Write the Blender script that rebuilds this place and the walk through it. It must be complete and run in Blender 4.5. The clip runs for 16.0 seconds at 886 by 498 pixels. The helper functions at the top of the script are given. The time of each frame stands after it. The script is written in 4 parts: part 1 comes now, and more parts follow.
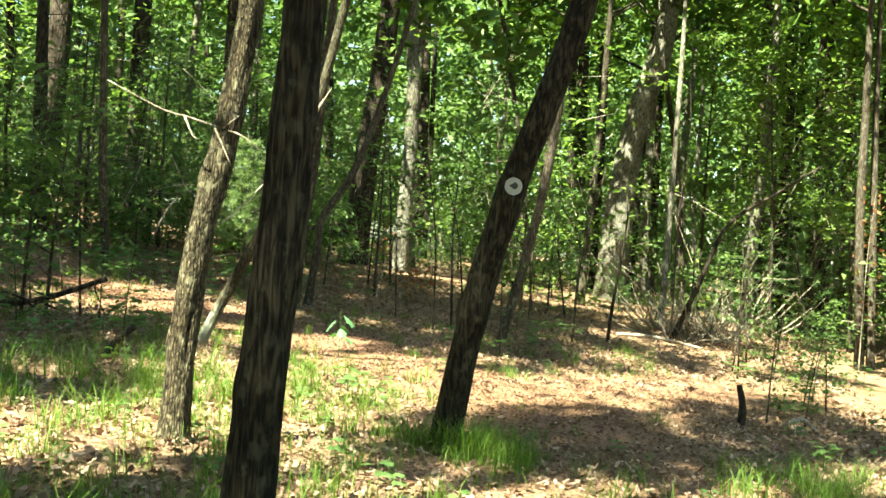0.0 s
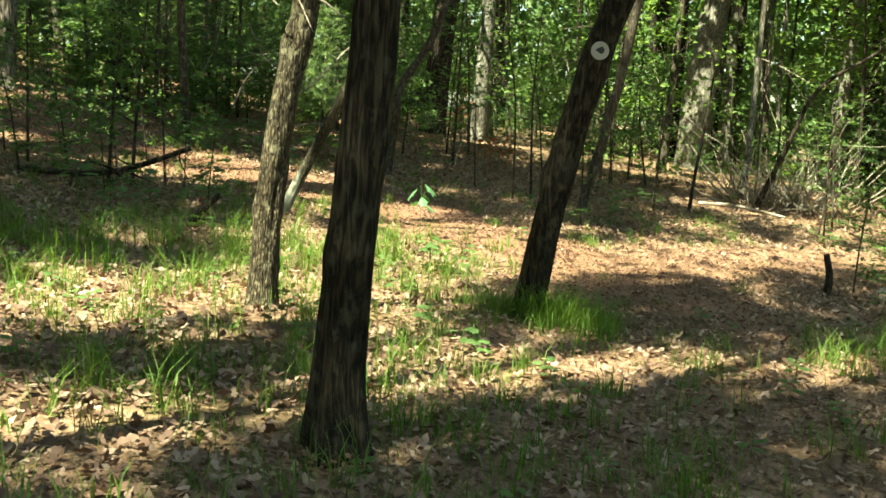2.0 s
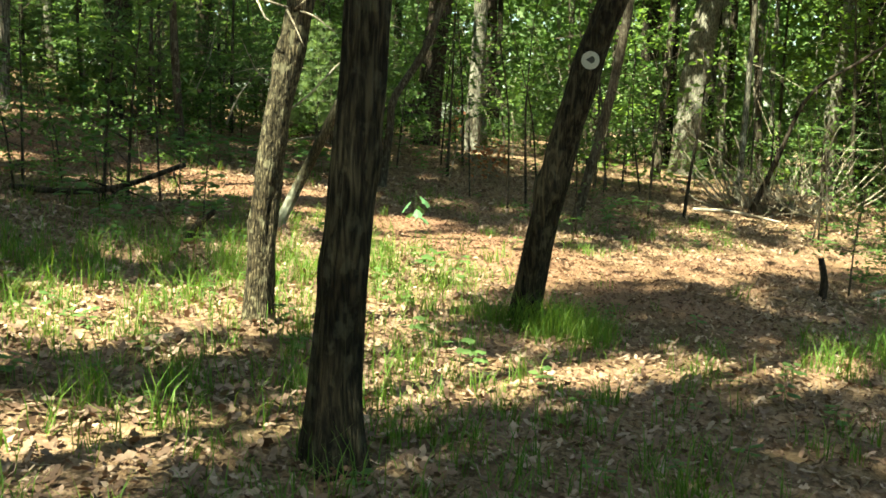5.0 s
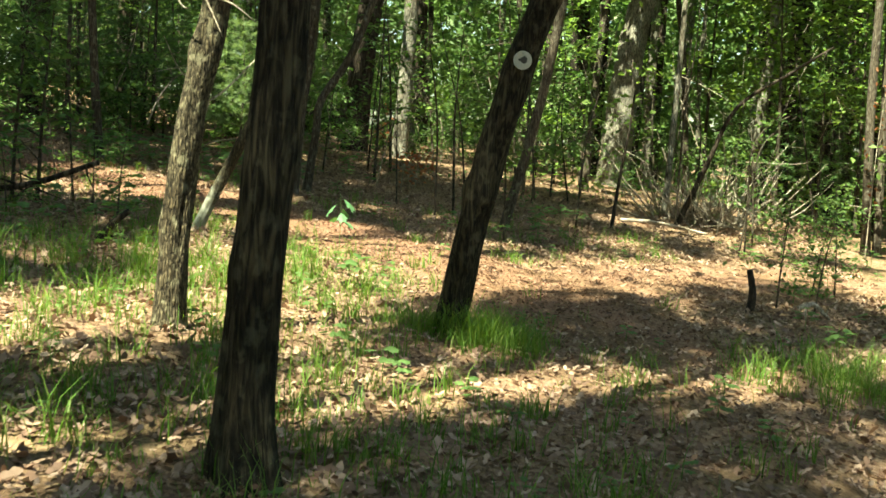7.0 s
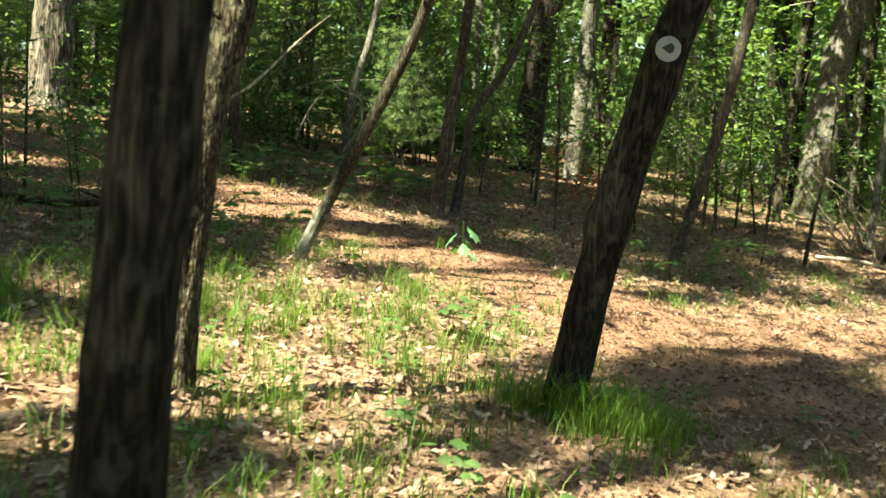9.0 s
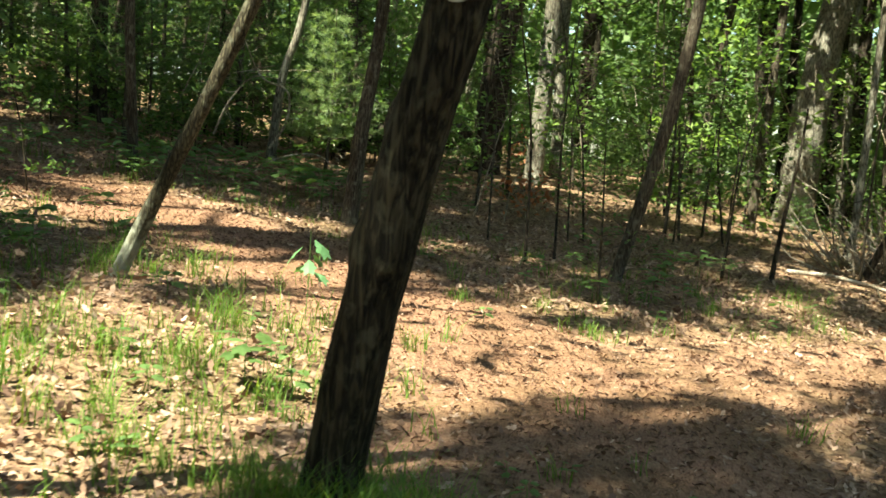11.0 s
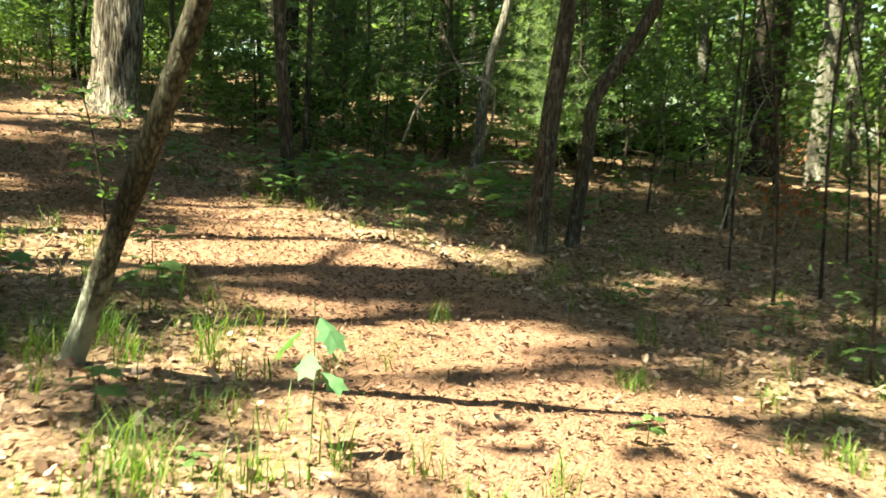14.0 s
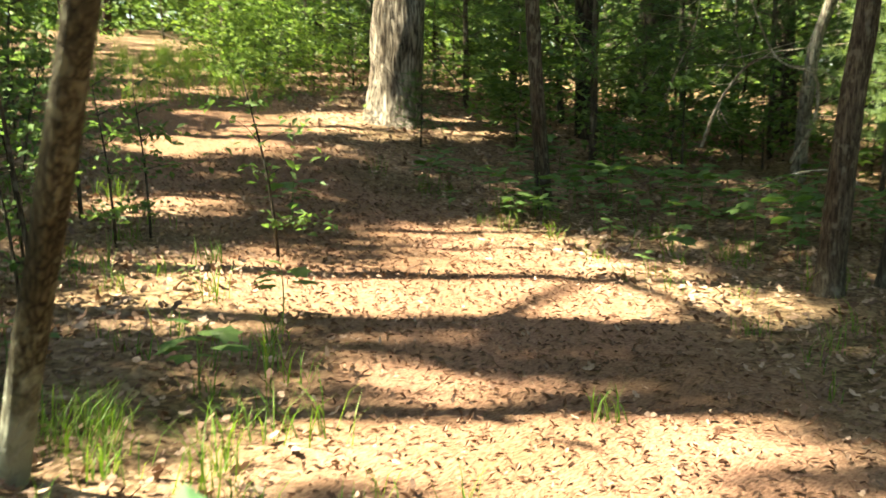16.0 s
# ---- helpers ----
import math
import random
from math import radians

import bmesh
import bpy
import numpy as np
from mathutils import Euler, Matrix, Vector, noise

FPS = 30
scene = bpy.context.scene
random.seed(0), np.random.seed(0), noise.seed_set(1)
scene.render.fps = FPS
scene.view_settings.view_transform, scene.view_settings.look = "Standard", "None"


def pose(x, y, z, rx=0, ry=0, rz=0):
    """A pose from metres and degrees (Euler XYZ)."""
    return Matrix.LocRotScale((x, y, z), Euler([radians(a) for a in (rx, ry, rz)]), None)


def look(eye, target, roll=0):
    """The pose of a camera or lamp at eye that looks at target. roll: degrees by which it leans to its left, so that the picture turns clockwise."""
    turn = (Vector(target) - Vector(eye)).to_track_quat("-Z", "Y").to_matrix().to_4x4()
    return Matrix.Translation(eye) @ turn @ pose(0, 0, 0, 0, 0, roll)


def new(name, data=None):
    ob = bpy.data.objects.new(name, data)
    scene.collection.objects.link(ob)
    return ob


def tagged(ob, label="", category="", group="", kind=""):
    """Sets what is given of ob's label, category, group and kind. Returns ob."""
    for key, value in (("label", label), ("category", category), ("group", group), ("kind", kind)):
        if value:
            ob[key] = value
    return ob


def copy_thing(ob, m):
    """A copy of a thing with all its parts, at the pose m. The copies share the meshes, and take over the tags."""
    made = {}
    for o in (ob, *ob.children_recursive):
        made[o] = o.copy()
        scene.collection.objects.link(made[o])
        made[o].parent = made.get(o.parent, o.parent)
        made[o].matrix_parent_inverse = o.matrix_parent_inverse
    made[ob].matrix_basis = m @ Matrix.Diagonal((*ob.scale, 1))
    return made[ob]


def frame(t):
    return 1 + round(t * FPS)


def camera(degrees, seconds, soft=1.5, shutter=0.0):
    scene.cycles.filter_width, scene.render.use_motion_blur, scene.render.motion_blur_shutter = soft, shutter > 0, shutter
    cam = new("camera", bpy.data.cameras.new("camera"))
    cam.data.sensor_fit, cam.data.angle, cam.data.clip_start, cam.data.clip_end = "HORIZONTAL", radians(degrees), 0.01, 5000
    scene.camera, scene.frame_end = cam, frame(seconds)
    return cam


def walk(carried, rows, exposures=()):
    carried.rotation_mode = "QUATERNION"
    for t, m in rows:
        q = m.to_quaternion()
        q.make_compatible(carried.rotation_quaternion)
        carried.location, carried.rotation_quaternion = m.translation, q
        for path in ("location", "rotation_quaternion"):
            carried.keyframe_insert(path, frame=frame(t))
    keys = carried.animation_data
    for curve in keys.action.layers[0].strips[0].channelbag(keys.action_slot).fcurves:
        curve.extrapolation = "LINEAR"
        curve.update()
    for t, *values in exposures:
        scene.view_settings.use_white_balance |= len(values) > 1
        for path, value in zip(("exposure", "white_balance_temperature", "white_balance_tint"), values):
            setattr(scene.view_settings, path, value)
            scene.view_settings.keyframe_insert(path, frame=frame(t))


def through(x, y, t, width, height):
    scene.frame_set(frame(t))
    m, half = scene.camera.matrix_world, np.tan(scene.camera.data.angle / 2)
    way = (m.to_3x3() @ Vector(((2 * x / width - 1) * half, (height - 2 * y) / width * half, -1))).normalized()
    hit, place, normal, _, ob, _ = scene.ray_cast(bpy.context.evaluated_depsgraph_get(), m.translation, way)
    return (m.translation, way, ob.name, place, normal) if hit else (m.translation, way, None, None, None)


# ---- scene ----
cam = camera(42.69, 16.0, soft=1.6, shutter=0.5)
walk(cam, [
    (0, look((0.000, -0.000, 1.542), (0.230, 4.995, 1.533), 2.97)),
    (0.5, look((-0.006, 0.017, 1.541), (0.215, 5.012, 1.497), 3.07)),
    (1, look((-0.046, 0.045, 1.508), (-0.052, 5.035, 1.200), 6.45)),
    (1.5, look((-0.032, 0.061, 1.511), (-0.050, 5.025, 0.920), 3.89)),
    (2, look((-0.049, 0.057, 1.525), (-0.125, 5.021, 0.928), 2.65)),
    (2.5, look((-0.044, 0.047, 1.532), (-0.105, 5.014, 0.961), 1.16)),
    (3, look((-0.058, 0.047, 1.518), (-0.078, 5.020, 1.005), 4.76)),
    (3.2, look((-0.084, 0.058, 1.509), (-0.212, 5.026, 0.961), 4.91)),
    (5.5, look((-0.029, 0.027, 1.535), (-0.065, 4.997, 0.988), 1.24)),
    (6, look((-0.033, 0.050, 1.532), (-0.041, 5.021, 0.992), 1.51)),
    (6.5, look((-0.037, 0.119, 1.532), (0.046, 5.091, 1.010), 2.51)),
    (7, look((-0.021, 0.335, 1.474), (0.236, 5.304, 0.976), 2.83)),
    (7.5, look((0.123, 0.757, 1.475), (0.167, 5.733, 0.993), 3.36)),
    (8, look((0.151, 1.224, 1.396), (-0.203, 6.182, 0.854), 6.40)),
    (8.5, look((0.222, 1.660, 1.454), (-0.261, 6.604, 0.891), 3.71)),
    (9, look((0.453, 2.163, 1.450), (-0.131, 7.108, 1.001), 3.86)),
    (9.5, look((0.525, 2.782, 1.392), (-0.102, 7.713, 0.851), 5.98)),
    (9.7, look((0.586, 3.010, 1.434), (0.161, 7.972, 0.984), 4.76)),
    (11.8, look((1.467, 4.939, 1.465), (0.453, 9.814, 1.015), 4.62)),
    (12, look((1.424, 5.224, 1.447), (0.012, 9.992, 0.927), 6.20)),
    (12.2, look((1.428, 5.459, 1.433), (-0.288, 10.117, 0.836), 4.17)),
    (12.5, look((1.496, 5.623, 1.511), (-0.291, 10.267, 1.024), 5.58)),
    (13, look((1.584, 6.223, 1.538), (-0.274, 10.831, 0.983), 1.73)),
    (13.2, look((1.592, 6.470, 1.508), (-0.327, 11.066, 1.060), 1.40)),
    (13.5, look((1.609, 6.816, 1.472), (-0.238, 11.441, 1.033), 3.54)),
    (14, look((1.551, 7.451, 1.514), (-0.318, 12.061, 1.013), 2.10)),
    (14.5, look((1.587, 8.062, 1.521), (-0.857, 12.392, 0.995), 0.11)),
    (15, look((1.559, 8.598, 1.492), (-1.336, 12.640, 0.966), 5.04)),
    (15.5, look((1.498, 9.122, 1.605), (-1.523, 13.066, 1.042), 4.45)),
    (16, look((1.592, 9.711, 1.601), (-1.712, 13.426, 1.066), 0.44)),
], exposures=[(0.0, 3.15, 7450, -15), (0.5, 3.1, 7500, -15), (1.5, 2.65, 7650, -16), (3.0, 2.7, 7650, -16), (6.0, 2.7, 7650, -16), (7.5, 2.6, 7550, -15), (9.5, 2.65, 7400, -9), (12.0, 2.42, 7300, -8), (14.0, 2.85, 7700, -11), (15.5, 2.9, 7850, -8), (16.0, 3.1, 8050, -3)])

# ---- light ----
SUN_AZ, SUN_EL = 232.0, 60.0     # degrees: compass-like angle from +x, height
world = bpy.data.worlds.new("sky")
scene.world = world
world.use_nodes = True
wn = world.node_tree.nodes
sky = wn.new("ShaderNodeTexSky")
sky.sky_type, sky.sun_disc = "NISHITA", False
sky.sun_elevation, sky.sun_rotation = radians(SUN_EL), radians(90 - SUN_AZ)
world.node_tree.links.new(sky.outputs[0], wn["Background"].inputs[0])
wn["Background"].inputs[1].default_value = 0.05
sun = new("sun", bpy.data.lights.new("sun", "SUN"))
sun.data.energy, sun.data.angle, sun.data.color = 5.0, radians(0.6), (1.0, 0.94, 0.85)
sun.matrix_world = look((0, 0, 0), (-math.cos(radians(SUN_EL)) * math.cos(radians(SUN_AZ)),
                                    -math.cos(radians(SUN_EL)) * math.sin(radians(SUN_AZ)), -math.sin(radians(SUN_EL))))


# ---- terrain ----
def sm(a, b, x):
    t = np.clip((np.asarray(x, float) - a) / (b - a), 0, 1)
    return t * t * (3 - 2 * t)


def gh(x, y):
    """Height of the forest floor, a slope that falls to the east."""
    x, y = np.asarray(x, float), np.asarray(y, float)
    xx = np.clip(x, -45, 30)
    z = -0.1 * xx + 0.022 * np.clip(y, -30, 60) + 0.35 * sm(16, 25, y) + 0.35 * sm(-5, -10, x) * sm(12, 20, y)
    return z + 0.02 * np.sin(x * 2.1 + 1) * np.sin(y * 1.7) + 0.012 * np.sin(x * 5.3) * np.sin(y * 4.7 + 2)


TRAIL = [(1.3, -30), (1.25, 2), (1.25, 5.4), (1.5, 8.5), (1.3, 10.9), (-0.6, 13.1), (-2.0, 14.3), (-4.5, 15.6), (-7.3, 16.7), (-9.1, 17.6), (-13.1, 19.6), (-18, 22.6), (-24, 24.5), (-34, 25)]
SIDE = [(1.3, 10.9), (3.7, 13.4), (6.0, 15.5)]


def off_line(x, y, line):
    """Distance from a line of points."""
    x, y = np.asarray(x, float), np.asarray(y, float)
    best = np.full(x.shape, 1e9)
    for (ax, ay), (bx, by) in zip(line, line[1:]):
        u = np.clip(((x - ax) * (bx - ax) + (y - ay) * (by - ay)) / ((bx - ax) ** 2 + (by - ay) ** 2), 0, 1)
        best = np.minimum(best, np.hypot(x - ax - u * (bx - ax), y - ay - u * (by - ay)))
    return best


def trail(x, y):
    """1 on the trodden trail, 0 off it; near its start leaves hide it."""
    return (0.25 + 0.75 * sm(7, 11, y)) * (0.35 + 0.65 * sm(-15, -10.5, x)) * np.maximum(1 - sm(0.55, 1.7, off_line(x, y, TRAIL)), 0.7 - 0.7 * sm(0.3, 1.5, off_line(x, y, SIDE)))


# ---- materials ----
def material(name):
    m = bpy.data.materials.new(name)
    m.use_nodes = True
    t = m.node_tree
    return m, t.nodes, t.links, t.nodes["Principled BSDF"]


def ramp(n, stops):
    r = n.new("ShaderNodeValToRGB")
    e = r.color_ramp.elements
    while len(e) < len(stops):
        e.new(0.5)
    for el, (p, c) in zip(e, stops):
        el.position, el.color = p, (*c, 1)
    return r


def tex(n, l, kind, scale, stretch=(1, 1, 1), detail=6.0, coords="Object"):
    c, m, t = n.new("ShaderNodeTexCoord"), n.new("ShaderNodeMapping"), n.new(kind)
    m.inputs["Scale"].default_value = stretch
    l.new(c.outputs[coords], m.inputs[0])
    l.new(m.outputs[0], t.inputs["Vector"])
    t.inputs["Scale"].default_value = scale
    if kind == "ShaderNodeTexNoise":
        t.inputs["Detail"].default_value = detail
    return t


def mixc(n, l, a, b, fac, mode="MIX"):
    m = n.new("ShaderNodeMix")
    m.data_type, m.blend_type = "RGBA", mode
    for sock, v in ((m.inputs[6], a), (m.inputs[7], b), (m.inputs[0], fac)):
        if hasattr(v, "is_output"):
            l.new(v, sock)
        else:
            sock.default_value = v if isinstance(v, float) else (*v, 1)
    return m.outputs[2]


def bark_material(name, dark, mid, light, lichen, lichen_amount=0.5, scale=1.0, depth=0.9, ridges=False, crust=None):
    m, n, l, b = material(name)
    v = tex(n, l, "ShaderNodeTexVoronoi", 26 * scale, (1, 1, 0.2))
    warp = tex(n, l, "ShaderNodeTexNoise", 14 * scale, (1, 1, 0.5), 3)
    shift = n.new("ShaderNodeVectorMath")
    shift.operation = "MULTIPLY_ADD"
    l.new(warp.outputs["Color"], shift.inputs[0])
    shift.inputs[1].default_value = (0.05 / scale,) * 3
    l.new(v.inputs["Vector"].links[0].from_socket, shift.inputs[2])
    l.new(shift.outputs[0], v.inputs["Vector"])
    v.feature = "DISTANCE_TO_EDGE"
    f = tex(n, l, "ShaderNodeTexNoise", 38 * scale, (1, 1, 0.22), 8)
    big = tex(n, l, "ShaderNodeTexNoise", 3.2, (1, 1, 0.6), 4)
    spots = tex(n, l, "ShaderNodeTexNoise", 17, (1, 1, 0.7), 6)
    add = n.new("ShaderNodeMath")
    add.operation = "MULTIPLY_ADD"
    furrow = v.outputs["Distance"]
    if ridges:
        rn = tex(n, l, "ShaderNodeTexNoise", 30 * scale, (1, 1, 0.11), 3)
        rn.inputs["Distortion"].default_value = 0.6
        less, size, scl = n.new("ShaderNodeMath"), n.new("ShaderNodeMath"), n.new("ShaderNodeMath")
        less.operation, size.operation, scl.operation = "SUBTRACT", "ABSOLUTE", "MULTIPLY"
        less.inputs[1].default_value, scl.inputs[1].default_value = 0.5, 1.9
        l.new(rn.outputs[0], less.inputs[0])
        l.new(less.outputs[0], size.inputs[0])
        l.new(size.outputs[0], scl.inputs[0])
        furrow = scl.outputs[0]
    l.new(furrow, add.inputs[0])
    add.inputs[1].default_value = 1.5
    l.new(f.outputs[0], add.inputs[2])
    r = ramp(n, [(0.46, dark), (0.68, mid), (1.0, light)])
    l.new(add.outputs[0], r.inputs[0])
    rb = ramp(n, [(0.35, (0.55, 0.5, 0.45)), (0.65, (1.15, 1.15, 1.15))])
    l.new(big.outputs[0], rb.inputs[0])
    col = mixc(n, l, r.outputs[0], rb.outputs[0], 1.0, "MULTIPLY")
    rs = ramp(n, [(0.56, (0, 0, 0)), (0.66, (lichen_amount,) * 3)])
    l.new(spots.outputs[0], rs.inputs[0])
    col = mixc(n, l, col, lichen, rs.outputs[0])
    if crust:      # pale crusty lichen on the lowest metre of the trunk
        place, apart, sum_ = n.new("ShaderNodeTexCoord"), n.new("ShaderNodeSeparateXYZ"), n.new("ShaderNodeMath")
        sum_.operation = "MULTIPLY_ADD"
        sum_.inputs[1].default_value = 1.1
        l.new(place.outputs["Object"], apart.inputs[0])
        l.new(spots.outputs[0], sum_.inputs[0])
        l.new(apart.outputs[2], sum_.inputs[2])
        rc = ramp(n, [(0.7, (0.8,) * 3), (1.0, (0, 0, 0))])
        l.new(sum_.outputs[0], rc.inputs[0])
        col = mixc(n, l, col, crust, rc.outputs[0])
    l.new(col, b.inputs["Base Color"])
    b.inputs["Roughness"].default_value = 0.9
    b.inputs["Specular IOR Level"].default_value = 0.2
    bump = n.new("ShaderNodeBump")
    bump.inputs["Strength"].default_value, bump.inputs["Distance"].default_value = depth, 0.016
    l.new(add.outputs[0], bump.inputs["Height"])
    l.new(bump.outputs[0], b.inputs["Normal"])
    return m


def leaf_material(name, a, b2, c, through=0.45, rough=0.55, back=(1.35, 1.3, 0.6)):
    """A thin leaf: colour differs from leaf to leaf, and light shines through."""
    m, n, l, b = material(name)
    g, oi = n.new("ShaderNodeNewGeometry"), n.new("ShaderNodeObjectInfo")
    r = ramp(n, [(0.0, a), (0.5, b2), (1.0, c)])
    l.new(g.outputs["Random Per Island"], r.inputs[0])
    ro = ramp(n, [(0.0, (0.75, 0.8, 0.75)), (1.0, (1.2, 1.15, 1.1))])
    l.new(oi.outputs["Random"], ro.inputs[0])
    f = tex(n, l, "ShaderNodeTexNoise", 30, detail=3)
    rf = ramp(n, [(0.3, (0.8, 0.8, 0.8)), (0.7, (1.15, 1.15, 1.15))])
    l.new(f.outputs[0], rf.inputs[0])
    col = mixc(n, l, r.outputs[0], ro.outputs[0], 1.0, "MULTIPLY")
    col = mixc(n, l, col, rf.outputs[0], 1.0, "MULTIPLY")
    l.new(col, b.inputs["Base Color"])
    b.inputs["Roughness"].default_value = rough
    b.inputs["Specular IOR Level"].default_value = 0.3
    tr = n.new("ShaderNodeBsdfTranslucent")
    l.new(mixc(n, l, col, back, 1.0, "MULTIPLY"), tr.inputs[0])
    mx = n.new("ShaderNodeMixShader")
    mx.inputs[0].default_value = through
    l.new(b.outputs[0], mx.inputs[1])
    l.new(tr.outputs[0], mx.inputs[2])
    l.new(mx.outputs[0], n["Material Output"].inputs[0])
    return m


def floor_material():
    m, n, l, b = material("forest floor soil and needles")
    v = tex(n, l, "ShaderNodeTexVoronoi", 24, (1, 1, 1))
    v2 = tex(n, l, "ShaderNodeTexVoronoi", 55, (1, 0.6, 1))
    f = tex(n, l, "ShaderNodeTexNoise", 90, (1, 0.35, 1), 5)
    big = tex(n, l, "ShaderNodeTexNoise", 0.9, detail=5)
    s = n.new("ShaderNodeSeparateColor")
    l.new(v.outputs["Color"], s.inputs[0])
    r = ramp(n, [(0.0, (0.04, 0.025, 0.016)), (0.3, (0.13, 0.08, 0.054)), (0.7, (0.25, 0.165, 0.115)), (1.0, (0.40, 0.285, 0.215))])
    l.new(s.outputs[0], r.inputs[0])
    s2 = n.new("ShaderNodeSeparateColor")
    l.new(v2.outputs["Color"], s2.inputs[0])
    r2 = ramp(n, [(0.0, (0.06, 0.036, 0.024)), (1.0, (0.33, 0.22, 0.155))])
    l.new(s2.outputs[0], r2.inputs[0])
    col = mixc(n, l, r.outputs[0], r2.outputs[0], 0.5)
    at = n.new("ShaderNodeAttribute")
    at.attribute_name = "trail"
    rn = ramp(n, [(0.32, (0.10, 0.05, 0.036)), (0.68, (0.32, 0.185, 0.135))])
    l.new(f.outputs[0], rn.inputs[0])
    fac = n.new("ShaderNodeMath")
    fac.operation = "MULTIPLY"
    fac.inputs[1].default_value = 0.88
    l.new(at.outputs["Fac"], fac.inputs[0])
    col = mixc(n, l, col, rn.outputs[0], fac.outputs[0])
    rb = ramp(n, [(0.35, (0.7, 0.72, 0.6)), (0.65, (1.1, 1.05, 1.0))])
    l.new(big.outputs[0], rb.inputs[0])
    col = mixc(n, l, col, rb.outputs[0], 1.0, "MULTIPLY")
    l.new(col, b.inputs["Base Color"])
    b.inputs["Roughness"].default_value = 0.95
    b.inputs["Specular IOR Level"].default_value = 0.1
    bump = n.new("ShaderNodeBump")
    bump.inputs["Strength"].default_value, bump.inputs["Distance"].default_value = 1.0, 0.03
    l.new(mixc(n, l, s.outputs[1], f.outputs[0], 0.5), bump.inputs["Height"])
    l.new(bump.outputs[0], b.inputs["Normal"])
    return m


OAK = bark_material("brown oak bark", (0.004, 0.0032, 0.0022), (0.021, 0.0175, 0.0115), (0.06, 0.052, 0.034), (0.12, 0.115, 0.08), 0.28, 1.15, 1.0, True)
OAK_LICHEN = bark_material("tan lichen-covered bark", (0.010, 0.008, 0.005), (0.055, 0.045, 0.029), (0.15, 0.125, 0.08), (0.21, 0.19, 0.125), 0.7, 2.3, 1.0)
GREY = bark_material("pale grey bark", (0.06, 0.054, 0.045), (0.165, 0.155, 0.13), (0.29, 0.275, 0.235), (0.20, 0.22, 0.17), 0.6, 1.1)
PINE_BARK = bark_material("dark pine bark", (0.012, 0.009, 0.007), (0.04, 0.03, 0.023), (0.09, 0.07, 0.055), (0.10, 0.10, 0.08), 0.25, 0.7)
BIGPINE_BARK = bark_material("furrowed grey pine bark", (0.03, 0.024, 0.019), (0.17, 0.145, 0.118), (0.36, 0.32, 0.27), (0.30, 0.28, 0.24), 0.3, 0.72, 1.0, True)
SMOOTH = bark_material("smooth grey-brown bark", (0.026, 0.020, 0.015), (0.066, 0.054, 0.041), (0.12, 0.104, 0.081), (0.21, 0.205, 0.17), 0.4, 1.6, 0.5, True)
CRUSTED = bark_material("smooth bark with lichen crust", (0.016, 0.013, 0.009), (0.047, 0.042, 0.027), (0.095, 0.085, 0.055), (0.15, 0.15, 0.11), 0.5, 1.9, 0.6, False, (0.25, 0.26, 0.21))
DEAD = bark_material("weathered dead wood", (0.12, 0.10, 0.08), (0.30, 0.26, 0.21), (0.48, 0.43, 0.36), (0.5, 0.46, 0.4), 0.4, 1.6, 0.5)
GREEN = leaf_material("broad green leaves", (0.055, 0.105, 0.033), (0.095, 0.165, 0.055), (0.165, 0.25, 0.09), 0.5, back=(1.2, 1.25, 0.75))
CANOPY = leaf_material("canopy leaves", (0.045, 0.095, 0.015), (0.07, 0.14, 0.025), (0.12, 0.2, 0.035), 0.22)
FAR = leaf_material("sunlit far foliage", (0.06, 0.11, 0.035), (0.10, 0.17, 0.06), (0.16, 0.24, 0.09), 0.4, back=(1.2, 1.25, 0.75))
# a lighter, yellower GREEN: sunlight on the foliage is put into the colour
SUNNY = leaf_material("yellow-green leaves with sunlight in the colour", (0.10, 0.17, 0.045), (0.15, 0.235, 0.065), (0.22, 0.31, 0.10), 0.5, back=(1.2, 1.25, 0.7))
PALE = leaf_material("pale bluish green leaves", (0.075, 0.17, 0.085), (0.095, 0.20, 0.10), (0.12, 0.235, 0.115), 0.35)
NEEDLE = leaf_material("pine needles", (0.04, 0.085, 0.03), (0.065, 0.13, 0.045), (0.10, 0.18, 0.06), 0.3)
GRASS = leaf_material("grass blades", (0.06, 0.13, 0.02), (0.10, 0.19, 0.035), (0.17, 0.23, 0.06), 0.45)
LITTER = leaf_material("dry fallen leaves", (0.115, 0.064, 0.048), (0.21, 0.128, 0.096), (0.44, 0.31, 0.255), 0.12, 0.7, (1.1, 0.9, 0.7))
NEEDLE_LITTER = leaf_material("brown fallen needles", (0.13, 0.064, 0.045), (0.20, 0.105, 0.074), (0.35, 0.205, 0.15), 0.1, 0.8, (1.1, 0.9, 0.7))
# light green raised far above NEEDLE, with sunlight put into the colour
SUNLIT_NEEDLE = leaf_material("soft light green needles paled as if sunlit", (0.18, 0.27, 0.13), (0.25, 0.34, 0.18), (0.32, 0.41, 0.23), 0.45)
RUST = leaf_material("dead rust-coloured leaves", (0.20, 0.07, 0.03), (0.30, 0.12, 0.06), (0.42, 0.22, 0.13), 0.3, 0.7, (1.2, 0.9, 0.6))
FLOOR = floor_material()


def plain(name, colour, rough=0.5):
    m, n, l, b = material(name)
    f = tex(n, l, "ShaderNodeTexNoise", 60, detail=4)
    r = ramp(n, [(0.3, tuple(v * 0.85 for v in colour)), (0.7, colour)])
    l.new(f.outputs[0], r.inputs[0])
    l.new(r.outputs[0], b.inputs["Base Color"])
    b.inputs["Roughness"].default_value = rough
    return m


